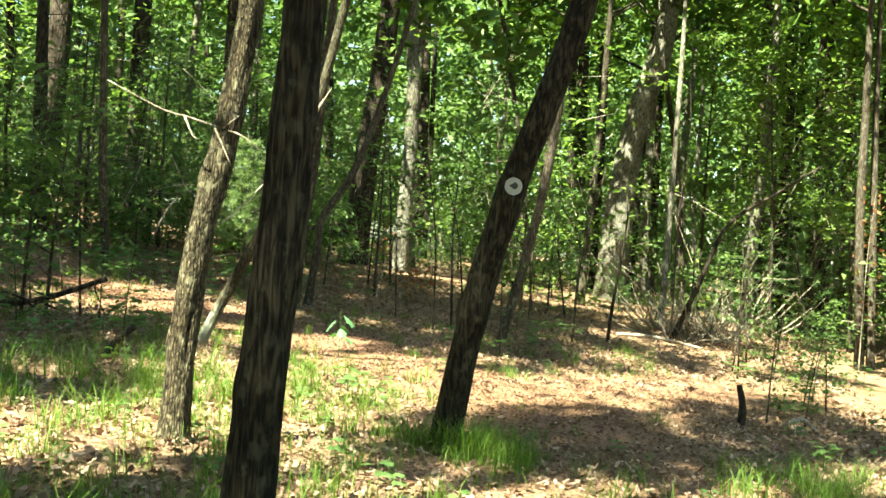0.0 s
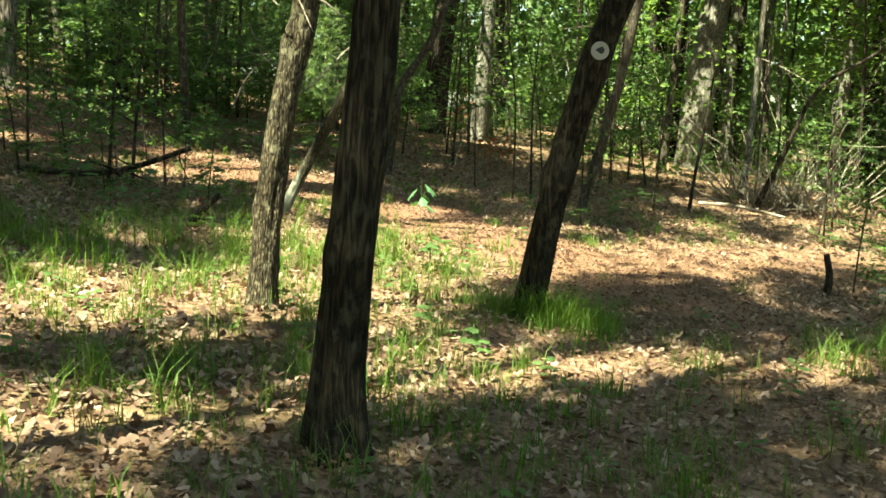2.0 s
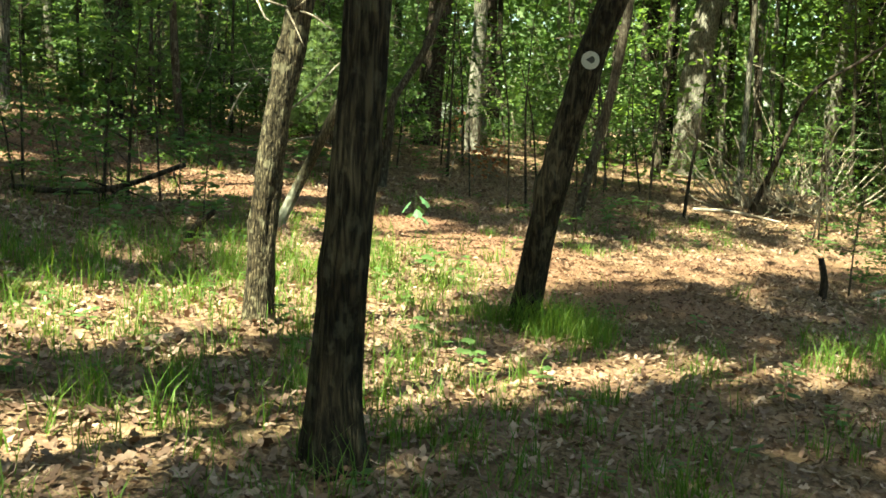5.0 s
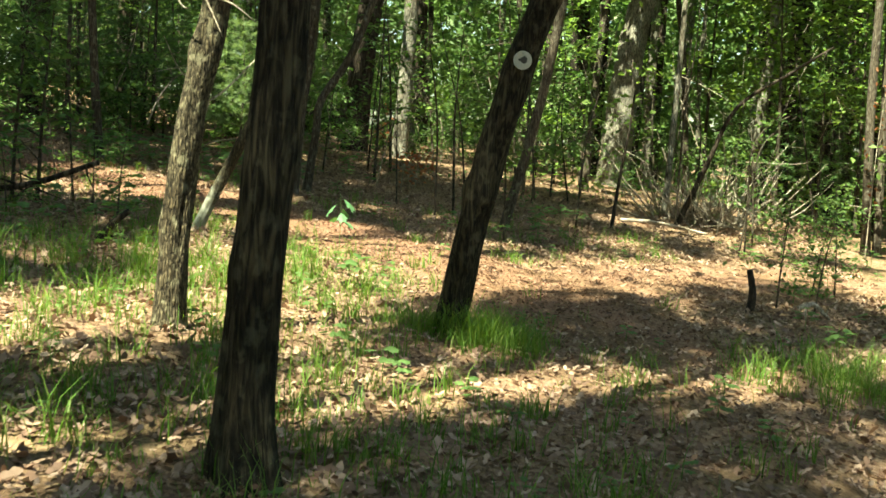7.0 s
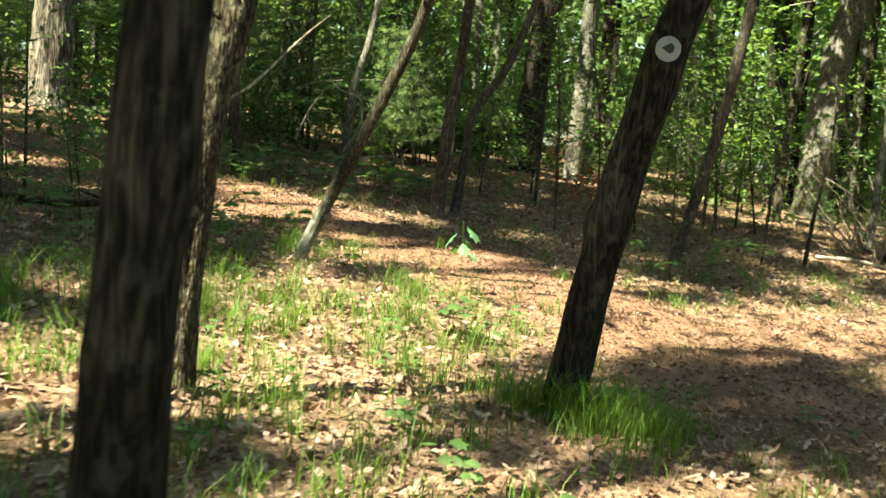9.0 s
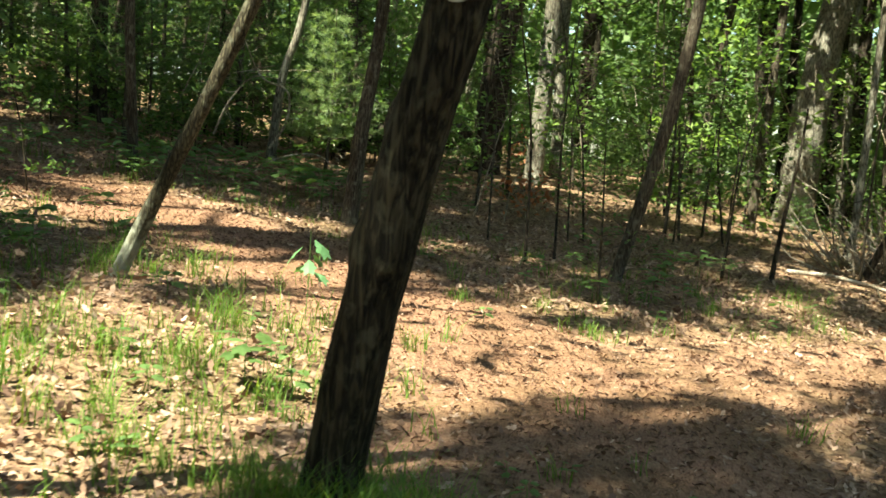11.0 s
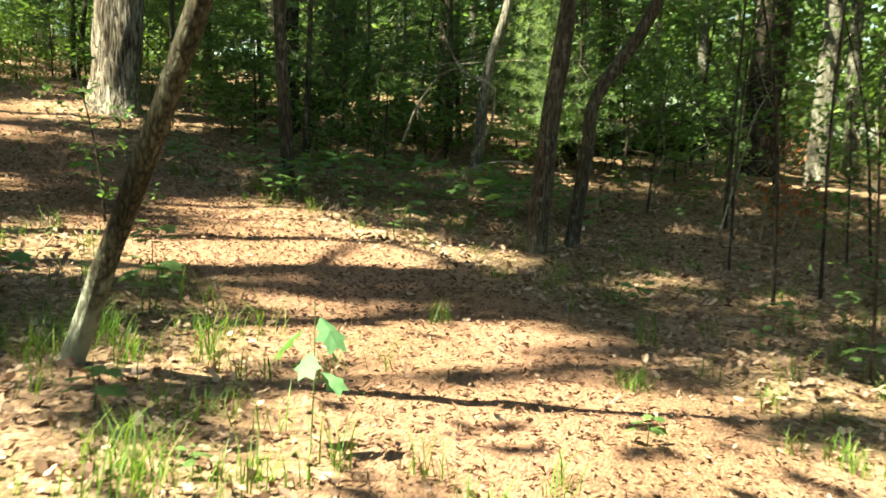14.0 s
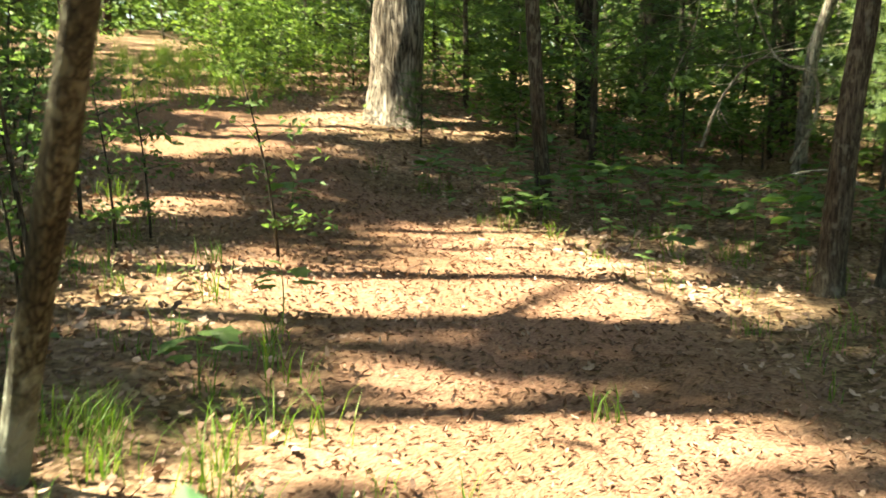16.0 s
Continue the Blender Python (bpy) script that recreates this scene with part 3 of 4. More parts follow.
# unseen oaks added south-west of the walk; their crowns dapple the open ground
SHADE_OAKS_1 = [(-5.25, -4.01, 0.39, 1.15), (-6.5, 8.34, 0.19, 0.99), (-11.58, 10.94, 0.5, 1.12), (-7.87, 4.75, 0.39, 0.9), (-5.67, 0.6, 0.13, 1.21), (-3.04, -0.64, 0.19, 0.95), (-6.33, 9.17, 0.7, 1.4), (-7.97, 10.73, 0.42, 1.1),
              (-11.99, 8.9, 0.37, 1.11), (-16.11, 11.45, 0.46, 0.97), (-5.65, -3.01, 0.27, 1.12), (-8.1, 6.02, 0.2, 1.33), (-12.16, 1.78, 0.7, 1.28), (-11.92, 14.33, 0.46, 1.17), (-11.47, 0.11, 0.6, 1.19), (-2.6, 0.79, 0.59, 1.27)]
SHADE_OAKS_2 = [(-12.53, 6.75, 0.56, 1.08), (-11.68, 13.61, 0.62, 1.22), (-6.66, 7.59, 0.22, 1.27), (-8.42, -3.79, 0.27, 1.1), (-14.99, 8.97, 0.62, 0.87), (-12.47, 3.97, 0.61, 1.11), (-18.37, 13.85, 0.35, 0.9), (-8.25, 2.6, 0.02, 1.33),
              (-3.35, 1.83, 0.39, 1.4), (-14.19, 14.03, 0.2, 0.89), (-8.04, 11.49, 0.4, 1.4), (-5.69, 6.0, 0.32, 1.33), (-16.3, 8.26, 0.43, 1.11), (-6.85, 10.32, 0.7, 1.4), (-10.2, 0.55, 0.49, 1.18), (-8.26, -1.32, 0.44, 0.86)]
SHADE_OAKS_3 = [(-10.83, 12.4, 0.65, 1.04), (-6.71, 4.56, 0.11, 1.19), (-5.67, 7.68, 0.67, 1.4), (-9.19, 11.67, 0.7, 1.29), (-4.24, 2.79, 0.11, 1.08), (-18.36, 9.81, 0.53, 1.18), (-12.38, 2.9, 0.61, 1.11), (-14.63, 3.45, 0.44, 1.23),
             (-10.54, 10.58, 0.35, 1.05), (-9.26, 0.05, 0.34, 1.05), (-4.23, 2.16, 0.15, 1.01), (-15.72, 15.01, 0.6, 1.21), (-18.96, 13.61, 0.23, 1.16), (-7.96, 6.76, 0.12, 1.15)]
SHADE_OAKS_4 = [(-3.4, -6.2, 0.9, 1.0), (3.5, -3.4, 1.0, 1.0), (-8.3, -5.8, 0.75, 1.0)]
SHADE_OAKS_5 = [(-5.1, 0.72, 0.15, 0.75), (-5.5, 0.45, 0.14, 0.75), (-3.64, 1.96, 0.13, 0.86), (-3.41, 0.98, 0.13, 1.2), (-7.01, 6.43, 0.16, 1.17), (-7.47, 7.18, 0.09, 1.04), (-3.62, 1.38, 0.09, 1.08), (-11.01, 12.19, 0.2, 0.93), (-7.18, -0.2, 0.13, 0.71), (-10.01, 2.34, 0.2, 1.2), (-3.52, 0.23, 0.11, 0.77), (-5.05, -1.79, 0.16, 1.03), (-15.81, 13.8, 0.2, 1.19), (-5.04, 0.33, 0.16, 1.26)]
for k, (x, y, sc, tall) in enumerate(SHADE_OAKS_1 + SHADE_OAKS_2 + SHADE_OAKS_3 + SHADE_OAKS_4 + SHADE_OAKS_5):
    if sc < 0.05:      # scaled to almost nothing, left out
        continue
    c = copy_thing(BROAD[k % 3], pose(x, y, float(gh(x, y)), 0, 0, 137.5 * k))
    c.scale = (sc, sc, tall)


def clear_of_walk(x, y, margin, side=2.2):
    """Whether a place keeps off the open ground round the walk and the trail."""
    if -3 < y < 22 + margin and -2.2 - 0.33 * max(y, 0) < x < 2.8 + 0.3 * max(y, 0):
        return False
    if off_line(x, y, TRAIL) < side + 0.02 * max(y, 0) or off_line(x, y, SIDE) < 1.5:
        return False
    for cx, cy, cr in ((5.9, 19.6, 2.3), (-0.4, 25.0, 2.0), (5.6, 26.6, 2.4)):
        if math.hypot(x - cx, y - cy) < cr:
            return False
    return math.hypot(x, y) > 3.0


g = np.random.default_rng(11)
spots = []
while len(spots) < 118:
    a, r = g.uniform(0, 2 * np.pi), 5 + 43 * math.sqrt(g.random())
    x, y = r * math.cos(a) - 3, r * math.sin(a) + 10
    if not clear_of_walk(x, y, 2.0) or any(math.hypot(x - p, y - q) < 2.0 for p, q in spots):
        continue
    if -13 < x < -3 and 15 < y < 30 or -27 < x < -16 and 15 < y < 24:
        continue
    spots.append((x, y))
    k = KINDS[int(g.integers(0, 4))]
    c = copy_thing(k, pose(x, y, float(gh(x, y)), 0, 0, g.uniform(0, 360)))
    c.scale = (g.uniform(0.8, 1.3),) * 2 + (g.uniform(0.85, 1.15),)


g = np.random.default_rng(12)
more = 0
while more < 60:
    a, r = g.uniform(radians(55), radians(152)), g.uniform(23, 44)
    x, y = r * math.cos(a), r * math.sin(a) + 2
    if clear_of_walk(x, y, 2.0, 3.0) and not (-13 < x < -3 and 15 < y < 27):
        c = copy_thing(KINDS[int(g.choice(4, p=(0.25, 0.2, 0.35, 0.2)))], pose(x, y, float(gh(x, y)), 0, 0, g.uniform(0, 360)))
        c.scale = (g.uniform(0.8, 1.5),) * 2 + (1.0,)
        more += 1


# ---- understory ----
def sapling(name, seed, height, leaves, size, mat, label, low=0.15, spread=0.35):
    """A young broadleaf tree: a thin stem, side twigs and flat sprays of leaves."""
    g = np.random.default_rng(seed)
    root = tagged(new(name), label, "sapling", name.replace("_", " ") + "s in the undergrowth")
    stem, tw, fo = Sheaf(), Sheaf(), Sheaf()
    lean = g.normal(size=2) * 0.08 * height
    path = curve_through([(0, 0, -0.05), (lean[0] * 0.3, lean[1] * 0.3, height * 0.45), (lean[0], lean[1], height)], 0.25)
    r = 0.006 + 0.0065 * height
    stem.tube(path, np.linspace(r, 0.004, len(path)), 7, 0.05, seed=seed)
    part("stem", stem.mesh("stem", SMOOTH, True), root)
    places, sizes = [], []
    twigs = int(6 + height * 4)
    for k in range(twigs):
        h = height * (low + (1 - low) * (k + g.random()) / twigs)
        i = int(np.argmin(abs(path[:, 2] - h)))
        a, ln = g.uniform(0, 2 * np.pi), height * spread * (1.1 - 0.75 * h / height) * g.uniform(0.5, 1.1) + 0.15
        end = path[i] + np.array((math.cos(a) * ln, math.sin(a) * ln, ln * g.uniform(0.0, 0.45)))
        mid = (path[i] + end) / 2 + (0, 0, 0.06 * ln)
        tw.tube([path[i], mid, end], [0.3 * r + 0.002, 0.003, 0.0015], 3)
        m = max(3, int(leaves / twigs * g.uniform(0.5, 1.5)))
        u = g.random((m, 1)) ** 0.6
        q = path[i] * (1 - u) + end * u + g.normal(size=(m, 3)) * (0.16 * ln + 0.03, 0.16 * ln + 0.03, 0.05 * ln + 0.02)
        places.append(q)
        sizes.append(g.uniform(0.7, 1.3, m) * size)
    fo.leaves(np.concatenate(places), np.concatenate(sizes), spread=0.45)
    tagged(part("twig", tw.mesh("twig", SMOOTH), root), kind="stuff")
    tagged(part("foliage", fo.mesh("foliage", mat), root), kind="stuff")
    return root


def pine_sapling(name, seed, height, label, mat=None, count=12):
    g = np.random.default_rng(seed)
    root = tagged(new(name), label, "sapling", name.replace("_", " ") + "s in the undergrowth")
    stem, tw, fo = Sheaf(), Sheaf(), Sheaf()
    stem.tube(curve_through([(0, 0, -0.05), (0.02 * height, 0, height * 0.5), (0, 0.02 * height, height)], 0.2), np.linspace(0.008 + 0.008 * height, 0.004, len(curve_through([(0, 0, -0.05), (0.02 * height, 0, height * 0.5), (0, 0.02 * height, height)], 0.2))), 7)
    part("stem", stem.mesh("stem", SMOOTH, True), root)
    places, dirs = [], []
    whorls = int(4 + height * 3)
    for w in range(whorls):
        h = height * (0.2 + 0.8 * w / whorls)
        for b in range(6):
            a = b * 1.05 + g.uniform(-0.3, 0.3) + w
            ln = (0.12 + 0.32 * height * (1.05 - h / height)) * g.uniform(0.6, 1.1)
            d = np.array((math.cos(a), math.sin(a), 0.25))
            tw.tube([(0, 0, h), (0, 0, h) + d * ln], [0.005, 0.002], 3)
            for u in np.linspace(0.35, 1, max(2, int(ln / 0.12))):
                places.append(np.array((0, 0, h)) + d * ln * u)
                dirs.append(d * 0.8)
    fo.needles(places, dirs, 0.12, count, 0.0045, 0.75)
    tagged(part("twig", tw.mesh("twig", SMOOTH), root), kind="stuff")
    tagged(part("foliage", fo.mesh("foliage", mat or NEEDLE), root), kind="stuff")
    return root


SAPLINGS = [sapling("maple_sapling", 60 + i, h, n, s, GREEN, "young broadleaf sapling with sprays of green leaves") for i, (h, n, s) in enumerate(
    [(2.2, 330, 0.10), (3.4, 560, 0.11), (4.6, 800, 0.12), (1.5, 200, 0.09), (6.0, 1000, 0.13), (2.8, 260, 0.10)])]
for i, ob in enumerate(SAPLINGS):
    ob.location = (30 + i * 3, 60, float(gh(30 + i * 3, 60)))
PINES = [pine_sapling("pine_sapling", 80 + i, h, "young pine sapling with soft light green needles paled as if sunlit") for i, h in enumerate([1.5, 2.4, 1.0, 4.2])]
for i, ob in enumerate(PINES):
    ob.location = (50 + i * 3, 60, float(gh(50 + i * 3, 60)))

g = np.random.default_rng(13)
count = 0
while count < 340:
    a, r = g.uniform(radians(35), radians(178)), 12 + 32 * g.random() ** 0.9
    x, y = r * math.cos(a), r * math.sin(a) + 3
    if not clear_of_walk(x, y, -3.0) or -5.2 < x < -1.4 and y < 21.8:
        continue
    pick = g.choice(10, p=(0.16, 0.17, 0.14, 0.12, 0.07, 0.15, 0.06, 0.05, 0.04, 0.04))
    if -11 < x < -4 and 17.5 < y < 29 and g.random() < 0.6:
        pick = 9
    k = (SAPLINGS + PINES)[int(pick)]
    c = copy_thing(k, pose(x, y, float(gh(x, y)), g.uniform(-4, 4), g.uniform(-4, 4), g.uniform(0, 360)))
    c.scale = (g.uniform(0.75, 1.25),) * 3
    count += 1
g = np.random.default_rng(14)
for x, y in [(-4.6, 22.6), (-5.6, 20.3), (-6.2, 23.3), (-7.4, 22.2), (-5.2, 24.6), (-8.8, 22.9), (-9.8, 24.2), (-6.9, 26.0), (-4.2, 26.0), (-10.6, 21.8), (-3.0, 23.6), (-8.4, 27.4)]:
    c = copy_thing(PINES[3], pose(x, y, float(gh(x, y)), 0, 0, g.uniform(0, 360)))
    c.scale = (g.uniform(0.9, 1.4),) * 2 + (g.uniform(0.8, 1.3),)
light_pine = pine_sapling("pine_sapling", 91, 2.3, "young pine with light green needles paled as if sunlit", SUNLIT_NEEDLE, 45)
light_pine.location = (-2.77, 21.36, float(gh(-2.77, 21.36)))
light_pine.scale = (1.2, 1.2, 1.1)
for k, x, y, sc in [(5, 1.45, 14.3, 0.62), (3, 3.95, 11.5, 0.75), (3, -4.1, 14.5, 0.8), (3, 4.5, 11.9, 0.7), (0, 5.4, 13.6, 0.6), (3, -26, 30.5, 1.3), (2, -27.5, 32.5, 1.0), (1, -25.2, 33.2, 1.2), (2, -28.5, 30.5, 1.0), (3, -24.0, 29.6, 1.1), (1, -30.5, 33.0, 1.2), (4, -31.0, 36.0, 1.0), (4, -28.0, 37.0, 1.0), (0, -3.72, 11.7, 1.1), (5, -3.5, 11.8, 0.9), (3, -2.5, 10.9, 0.6), (3, -4.9, 13.8, 0.7),
                    (3, 6.2, 17.8, 0.9), (0, 6.0, 18.6, 0.9), (3, 5.0, 13.3, 0.7), (3, 5.6, 14.6, 0.8), (3, -5.4, 13.2, 0.8), (0, -6.0, 14.2, 0.9), (8, -7.2, 19.2, 0.9),
                    (3, -11.5, 21.3, 0.8), (8, -12.3, 21.6, 1.0), (3, -13.0, 22.6, 0.9), (6, -12.6, 23.2, 0.9), (3, -14.2, 23.4, 1.0), (8, -14.9, 23.0, 1.1), (0, -15.6, 24.4, 0.9), (3, -16.3, 25.2, 1.0), (0, -14.0, 25.0, 1.0), (3, -11.0, 22.6, 0.8),
                    (3, -2.9, 11.6, 0.55), (3, -3.9, 12.6, 0.7), (3, -4.6, 13.0, 0.75), (3, -5.1, 14.2, 0.7), (3, -4.6, 11.6, 0.9), (5, -4.9, 12.6, 0.8), (3, -3.4, 10.6, 0.5), (3, -7.6, 14.6, 0.9), (0, -8.6, 15.0, 0.9), (8, -9.6, 15.6, 1.0), (0, -10.6, 16.0, 0.9), (3, -11.8, 17.0, 1.0)]:
    if sc:
        c = copy_thing((SAPLINGS + PINES)[k], pose(x, y, float(gh(x, y)), 0, 0, x * 50))
        c.scale = (sc,) * 3


# the brighter leaf colour stands in for sun on these saplings
leafy = sapling("sunlit_sapling", 67, 6.5, 1500, 0.15, SUNNY, "tall sapling with yellow-green leaves lightened as if sunlit", 0.3, 0.3)
leafy.location = (8.0, 23.4, float(gh(8.0, 23.4)))
for x, y, sc in [(9.3, 22.4, 1.0), (9.0, 26.4, 1.15), (10.4, 24.6, 1.1), (8.4, 30.5, 1.3)]:
    c = copy_thing(leafy, pose(x, y, float(gh(x, y)), 0, 0, x * 70))
    c.scale = (sc,) * 3
BUSHES = [sapling("bush", 96 + i, h, n, 0.075, SUNNY, "bushy sunlit green shrub at the bend of the trail", 0.08, 0.75) for i, (h, n) in enumerate([(0.8, 420), (1.1, 560)])]
for ob, (x, y) in zip(BUSHES, [(-10.9, 20.9), (-11.8, 21.0)]):
    ob.location = (x, y, float(gh(x, y)))
for k, x, y, sc in [(0, -11.4, 20.4, 1.0), (1, -12.6, 21.4, 1.1), (0, -12.2, 20.8, 1.0), (1, -11.0, 21.8, 1.2), (1, -13.4, 22.0, 1.2), (0, -13.2, 21.2, 1.0), (1, -12.4, 22.6, 1.2), (1, -14.4, 22.4, 1.2), (0, -14.2, 21.6, 1.1), (1, -15.6, 23.0, 1.3),
                    (1, -11.6, 23.0, 1.2), (1, -13.8, 23.4, 1.3), (1, -17.0, 24.2, 1.4), (0, -10.4, 21.6, 1.0), (1, -16.0, 24.4, 1.3), (1, -9.8, 22.4, 1.0), (1, -19.0, 25.4, 1.5), (1, -20.6, 26.4, 1.5), (1, -13.6, 17.6, 1.2), (1, -14.8, 18.2, 1.3)]:
    c = copy_thing(BUSHES[k], pose(x, y, float(gh(x, y)), 0, 0, x * 91))
    c.scale = (sc,) * 3


g = np.random.default_rng(28)
SHRUBS = [sapling("low_shrub", 98 + i, h, n, 0.10, GREEN, "low leafy shrub in the shade of the pines", 0.1, 0.6) for i, (h, n) in enumerate([(0.7, 240), (1.2, 360)])]
for ob, (x, y) in zip(SHRUBS, [(-5.6, 20.6), (-4.2, 21.6)]):
    ob.location = (x, y, float(gh(x, y)))
for _ in range(56):
    x, y = g.uniform(-9.5, -1.0), g.uniform(19.4, 25.5)
    if trail(x, y) < 0.05 and not (-3.6 < x < -1.2 and y < 21.6) and not (abs(x + 8.3) < 1.1 and abs(y - 20) < 1.1):
        c = copy_thing(SHRUBS[int(g.integers(0, 2))], pose(x, y, float(gh(x, y)), 0, 0, g.uniform(0, 360)))
        c.scale = (g.uniform(0.7, 1.3),) * 3


def undergrowth(name, seed, count, per, mat, size, lo, hi, reach, label, side=2.2):
    """Sprays of leaves of the thicket behind the open ground, too many to count."""
    s = Sheaf()
    g = np.random.default_rng(seed)
    places = []
    while len(places) < count:
        a, r = g.uniform(radians(20), radians(180)), reach[0] + (reach[1] - reach[0]) * g.random()
        x, y = r * math.cos(a) - 1, r * math.sin(a) + 4
        if clear_of_walk(x, y, 0.0, side):
            for _ in range(6):
                u, w = x + g.normal() * 0.7, y + g.normal() * 0.7
                places.append((u, w, float(gh(u, w)) + lo + (hi - lo) * g.random() ** 1.4))
    c = np.repeat(np.array(places), per, axis=0)
    p = c + g.normal(size=c.shape) * (0.42, 0.42, 0.11)
    p[:, 2] = np.maximum(p[:, 2], gh(p[:, 0], p[:, 1]) + 0.03)
    s.leaves(p, g.uniform(0.7, 1.4, len(p)) * size, spread=0.45)
    tagged(new(name, s.mesh(name, mat)), label, "undergrowth", kind="stuff")


undergrowth("undergrowth", 55, 300, 40, SUNNY, 0.15, 0.1, 6.5, (15, 24), "sprays of green leaves lightened as if sunlit at the edge of the thicket")
undergrowth("undergrowth", 51, 900, 38, GREEN, 0.16, 0.1, 8.5, (24, 38), "sprays of green broad leaves in the thicket")
undergrowth("undergrowth", 52, 1150, 30, FAR, 0.24, 0.2, 11.0, (30, 48), "dense leafy thicket behind the trees")
undergrowth("low_growth", 53, 1100, 30, GREEN, 0.09, 0.02, 0.6, (13, 36), "low green growth covering the forest floor", 1.1)
undergrowth("undergrowth", 54, 350, 50, GREEN, 0.13, 0.05, 1.8, (21, 46), "sunlit green bushes beyond the bend of the trail", 1.2)


# far woods close the view
def far_woods():
    s = Sheaf()
    g = np.random.default_rng(17)
    for k, near, far, top, lo, hi in ((90000, 44, 66, 17, 0.3, 0.7), (60000, 66, 95, 26, 0.7, 1.5)):
        a, r = g.uniform(radians(15), radians(185), k), g.uniform(near, far, k)
        x, y = r * np.cos(a), r * np.sin(a) + 4
        z = gh(x, y) + top * g.random(k) + 1.2 * np.sin(a * 37) + 0.3
        s.leaves(np.stack([x, y, z], 1), g.uniform(lo, hi, k), spread=1.0, slim=0.8)
    k = 16000
    a, r = g.uniform(radians(185), radians(375), k), g.uniform(30, 50, k)
    x, y = r * np.cos(a), r * np.sin(a) + 4
    s.leaves(np.stack([x, y, gh(x, y) + 16 * g.random(k)], 1), g.uniform(0.5, 1.2, k), spread=1.0, slim=0.8)
    tagged(new("far_woods", s.mesh("far_woods", FAR)), "dense green foliage of the distant woods", "woods", kind="stuff")


far_woods()


# ---- grass ----
def build_grass():
    s = Sheaf()
    g = np.random.default_rng(19)
    clumps = []
    for cx, cy, sx, sy, n, h in [(0.70, 7.76, 0.19, 0.15, 74, 0.27), (0.45, 7.75, 0.28, 0.16, 26, 0.2), (-1.6, 4.8, 0.12, 0.12, 5, 0.34), (-1.9, 8.6, 0.9, 0.55, 55, 0.28), (-2.6, 7.6, 0.5, 0.5, 26, 0.28), (-1.2, 7.2, 0.35, 0.35, 16, 0.24),
                                 (0.1, 6.6, 0.5, 0.5, 14, 0.2), (-0.3, 5.6, 0.3, 0.5, 9, 0.22), (3.3, 8.0, 0.5, 0.5, 70, 0.27), (2.9, 7.6, 0.6, 0.3, 22, 0.24), (0.9, 4.6, 0.3, 0.3, 7, 0.2), (-0.5, 4.2, 0.25, 0.2, 9, 0.22),
                                 (-1.9, 12.0, 0.6, 0.6, 24, 0.24), (-0.9, 10.0, 0.7, 0.7, 56, 0.22), (-2.5, 6.6, 0.6, 0.8, 22, 0.24), (1.35, 12.8, 0.2, 0.2, 5, 0.18), (0.2, 13.0, 0.2, 0.2, 4, 0.14),
                                 (-1.1, 5.8, 0.5, 0.6, 16, 0.2), (2.4, 5.2, 0.6, 0.5, 14, 0.18), (0.3, 4.9, 0.4, 0.5, 12, 0.18), (-0.2, 8.8, 0.8, 0.8, 26, 0.18), (3.6, 9.0, 0.6, 0.6, 12, 0.2)]:
        for _ in range(n):
            clumps.append((g.normal(cx, sx), g.normal(cy, sy), h * g.uniform(0.6, 1.2), int(g.integers(9, 24))))
    for _ in range(420):
        u = g.random()
        clumps.append((-10.5 - 8 * u + g.normal() * 0.6, 19.1 + 4.6 * u + g.normal() * 1.0, g.uniform(0.15, 0.38), int(g.integers(8, 18))))
    for _ in range(1000):
        y = g.uniform(3, 18)
        x = g.uniform(-0.5 * y, 0.25 * y)
        if trail(x, y) < 0.4:
            clumps.append((x, y, g.uniform(0.08, 0.24), int(g.integers(6, 18))))
    for x, y, h, n in clumps:
        p = np.stack([x + g.normal(size=n) * 0.045, y + g.normal(size=n) * 0.045], 1)
        a, hh = g.uniform(0, 2 * np.pi, n), h * g.uniform(0.5, 1.15, n)
        bend, w = hh * g.uniform(0.25, 1.1, n), g.uniform(0.0018, 0.0042, n)
        for i in range(n):
            d, sd = np.array((math.cos(a[i]), math.sin(a[i]), 0)), np.array((-math.sin(a[i]), math.cos(a[i]), 0)) * w[i]
            b = np.array((p[i, 0], p[i, 1], float(gh(*p[i])) - 0.01))
            m = b + d * bend[i] * 0.3 + (0, 0, hh[i] * 0.6)
            t = b + d * bend[i] + (0, 0, hh[i])
            s.add([b - sd, b + sd, m + sd * 0.8, m - sd * 0.8, t], [(0, 1, 2, 3), (3, 2, 4)])
    tagged(new("grass", s.mesh("grass", GRASS)), "thin tufts of green woodland grass", "grass", kind="stuff")


build_grass()


# ---- low plants ----
def lobed_leaf(s, p, t, up, size, lobes=5):
    """One broad leaf with a lobed rim, its stalk end at p, pointing along t."""
    t = np.asarray(t, float) / np.linalg.norm(t)
    n = np.asarray(up, float) - t * np.dot(up, t)
    n /= np.linalg.norm(n)
    b = np.cross(n, t)
    rim = [p]
    for k in range(1, 2 * lobes + 2):
        u = k / (2 * lobes + 2)
        a = (u - 0.5) * 2 * 2.6
        r = size * (0.52 if k % 2 else 0.36) * (0.75 + 0.35 * math.cos(a))
        rim.append(p + t * (size * 0.42 + r * math.cos(a)) + b * r * math.sin(a) - n * size * 0.10 * (r / size * 2) ** 2)
    centre = p + t * size * 0.42 + n * size * 0.03
    m = len(rim)
    s.add([centre] + rim, [(0, 1 + k, 1 + (k + 1) % m) for k in range(m)])


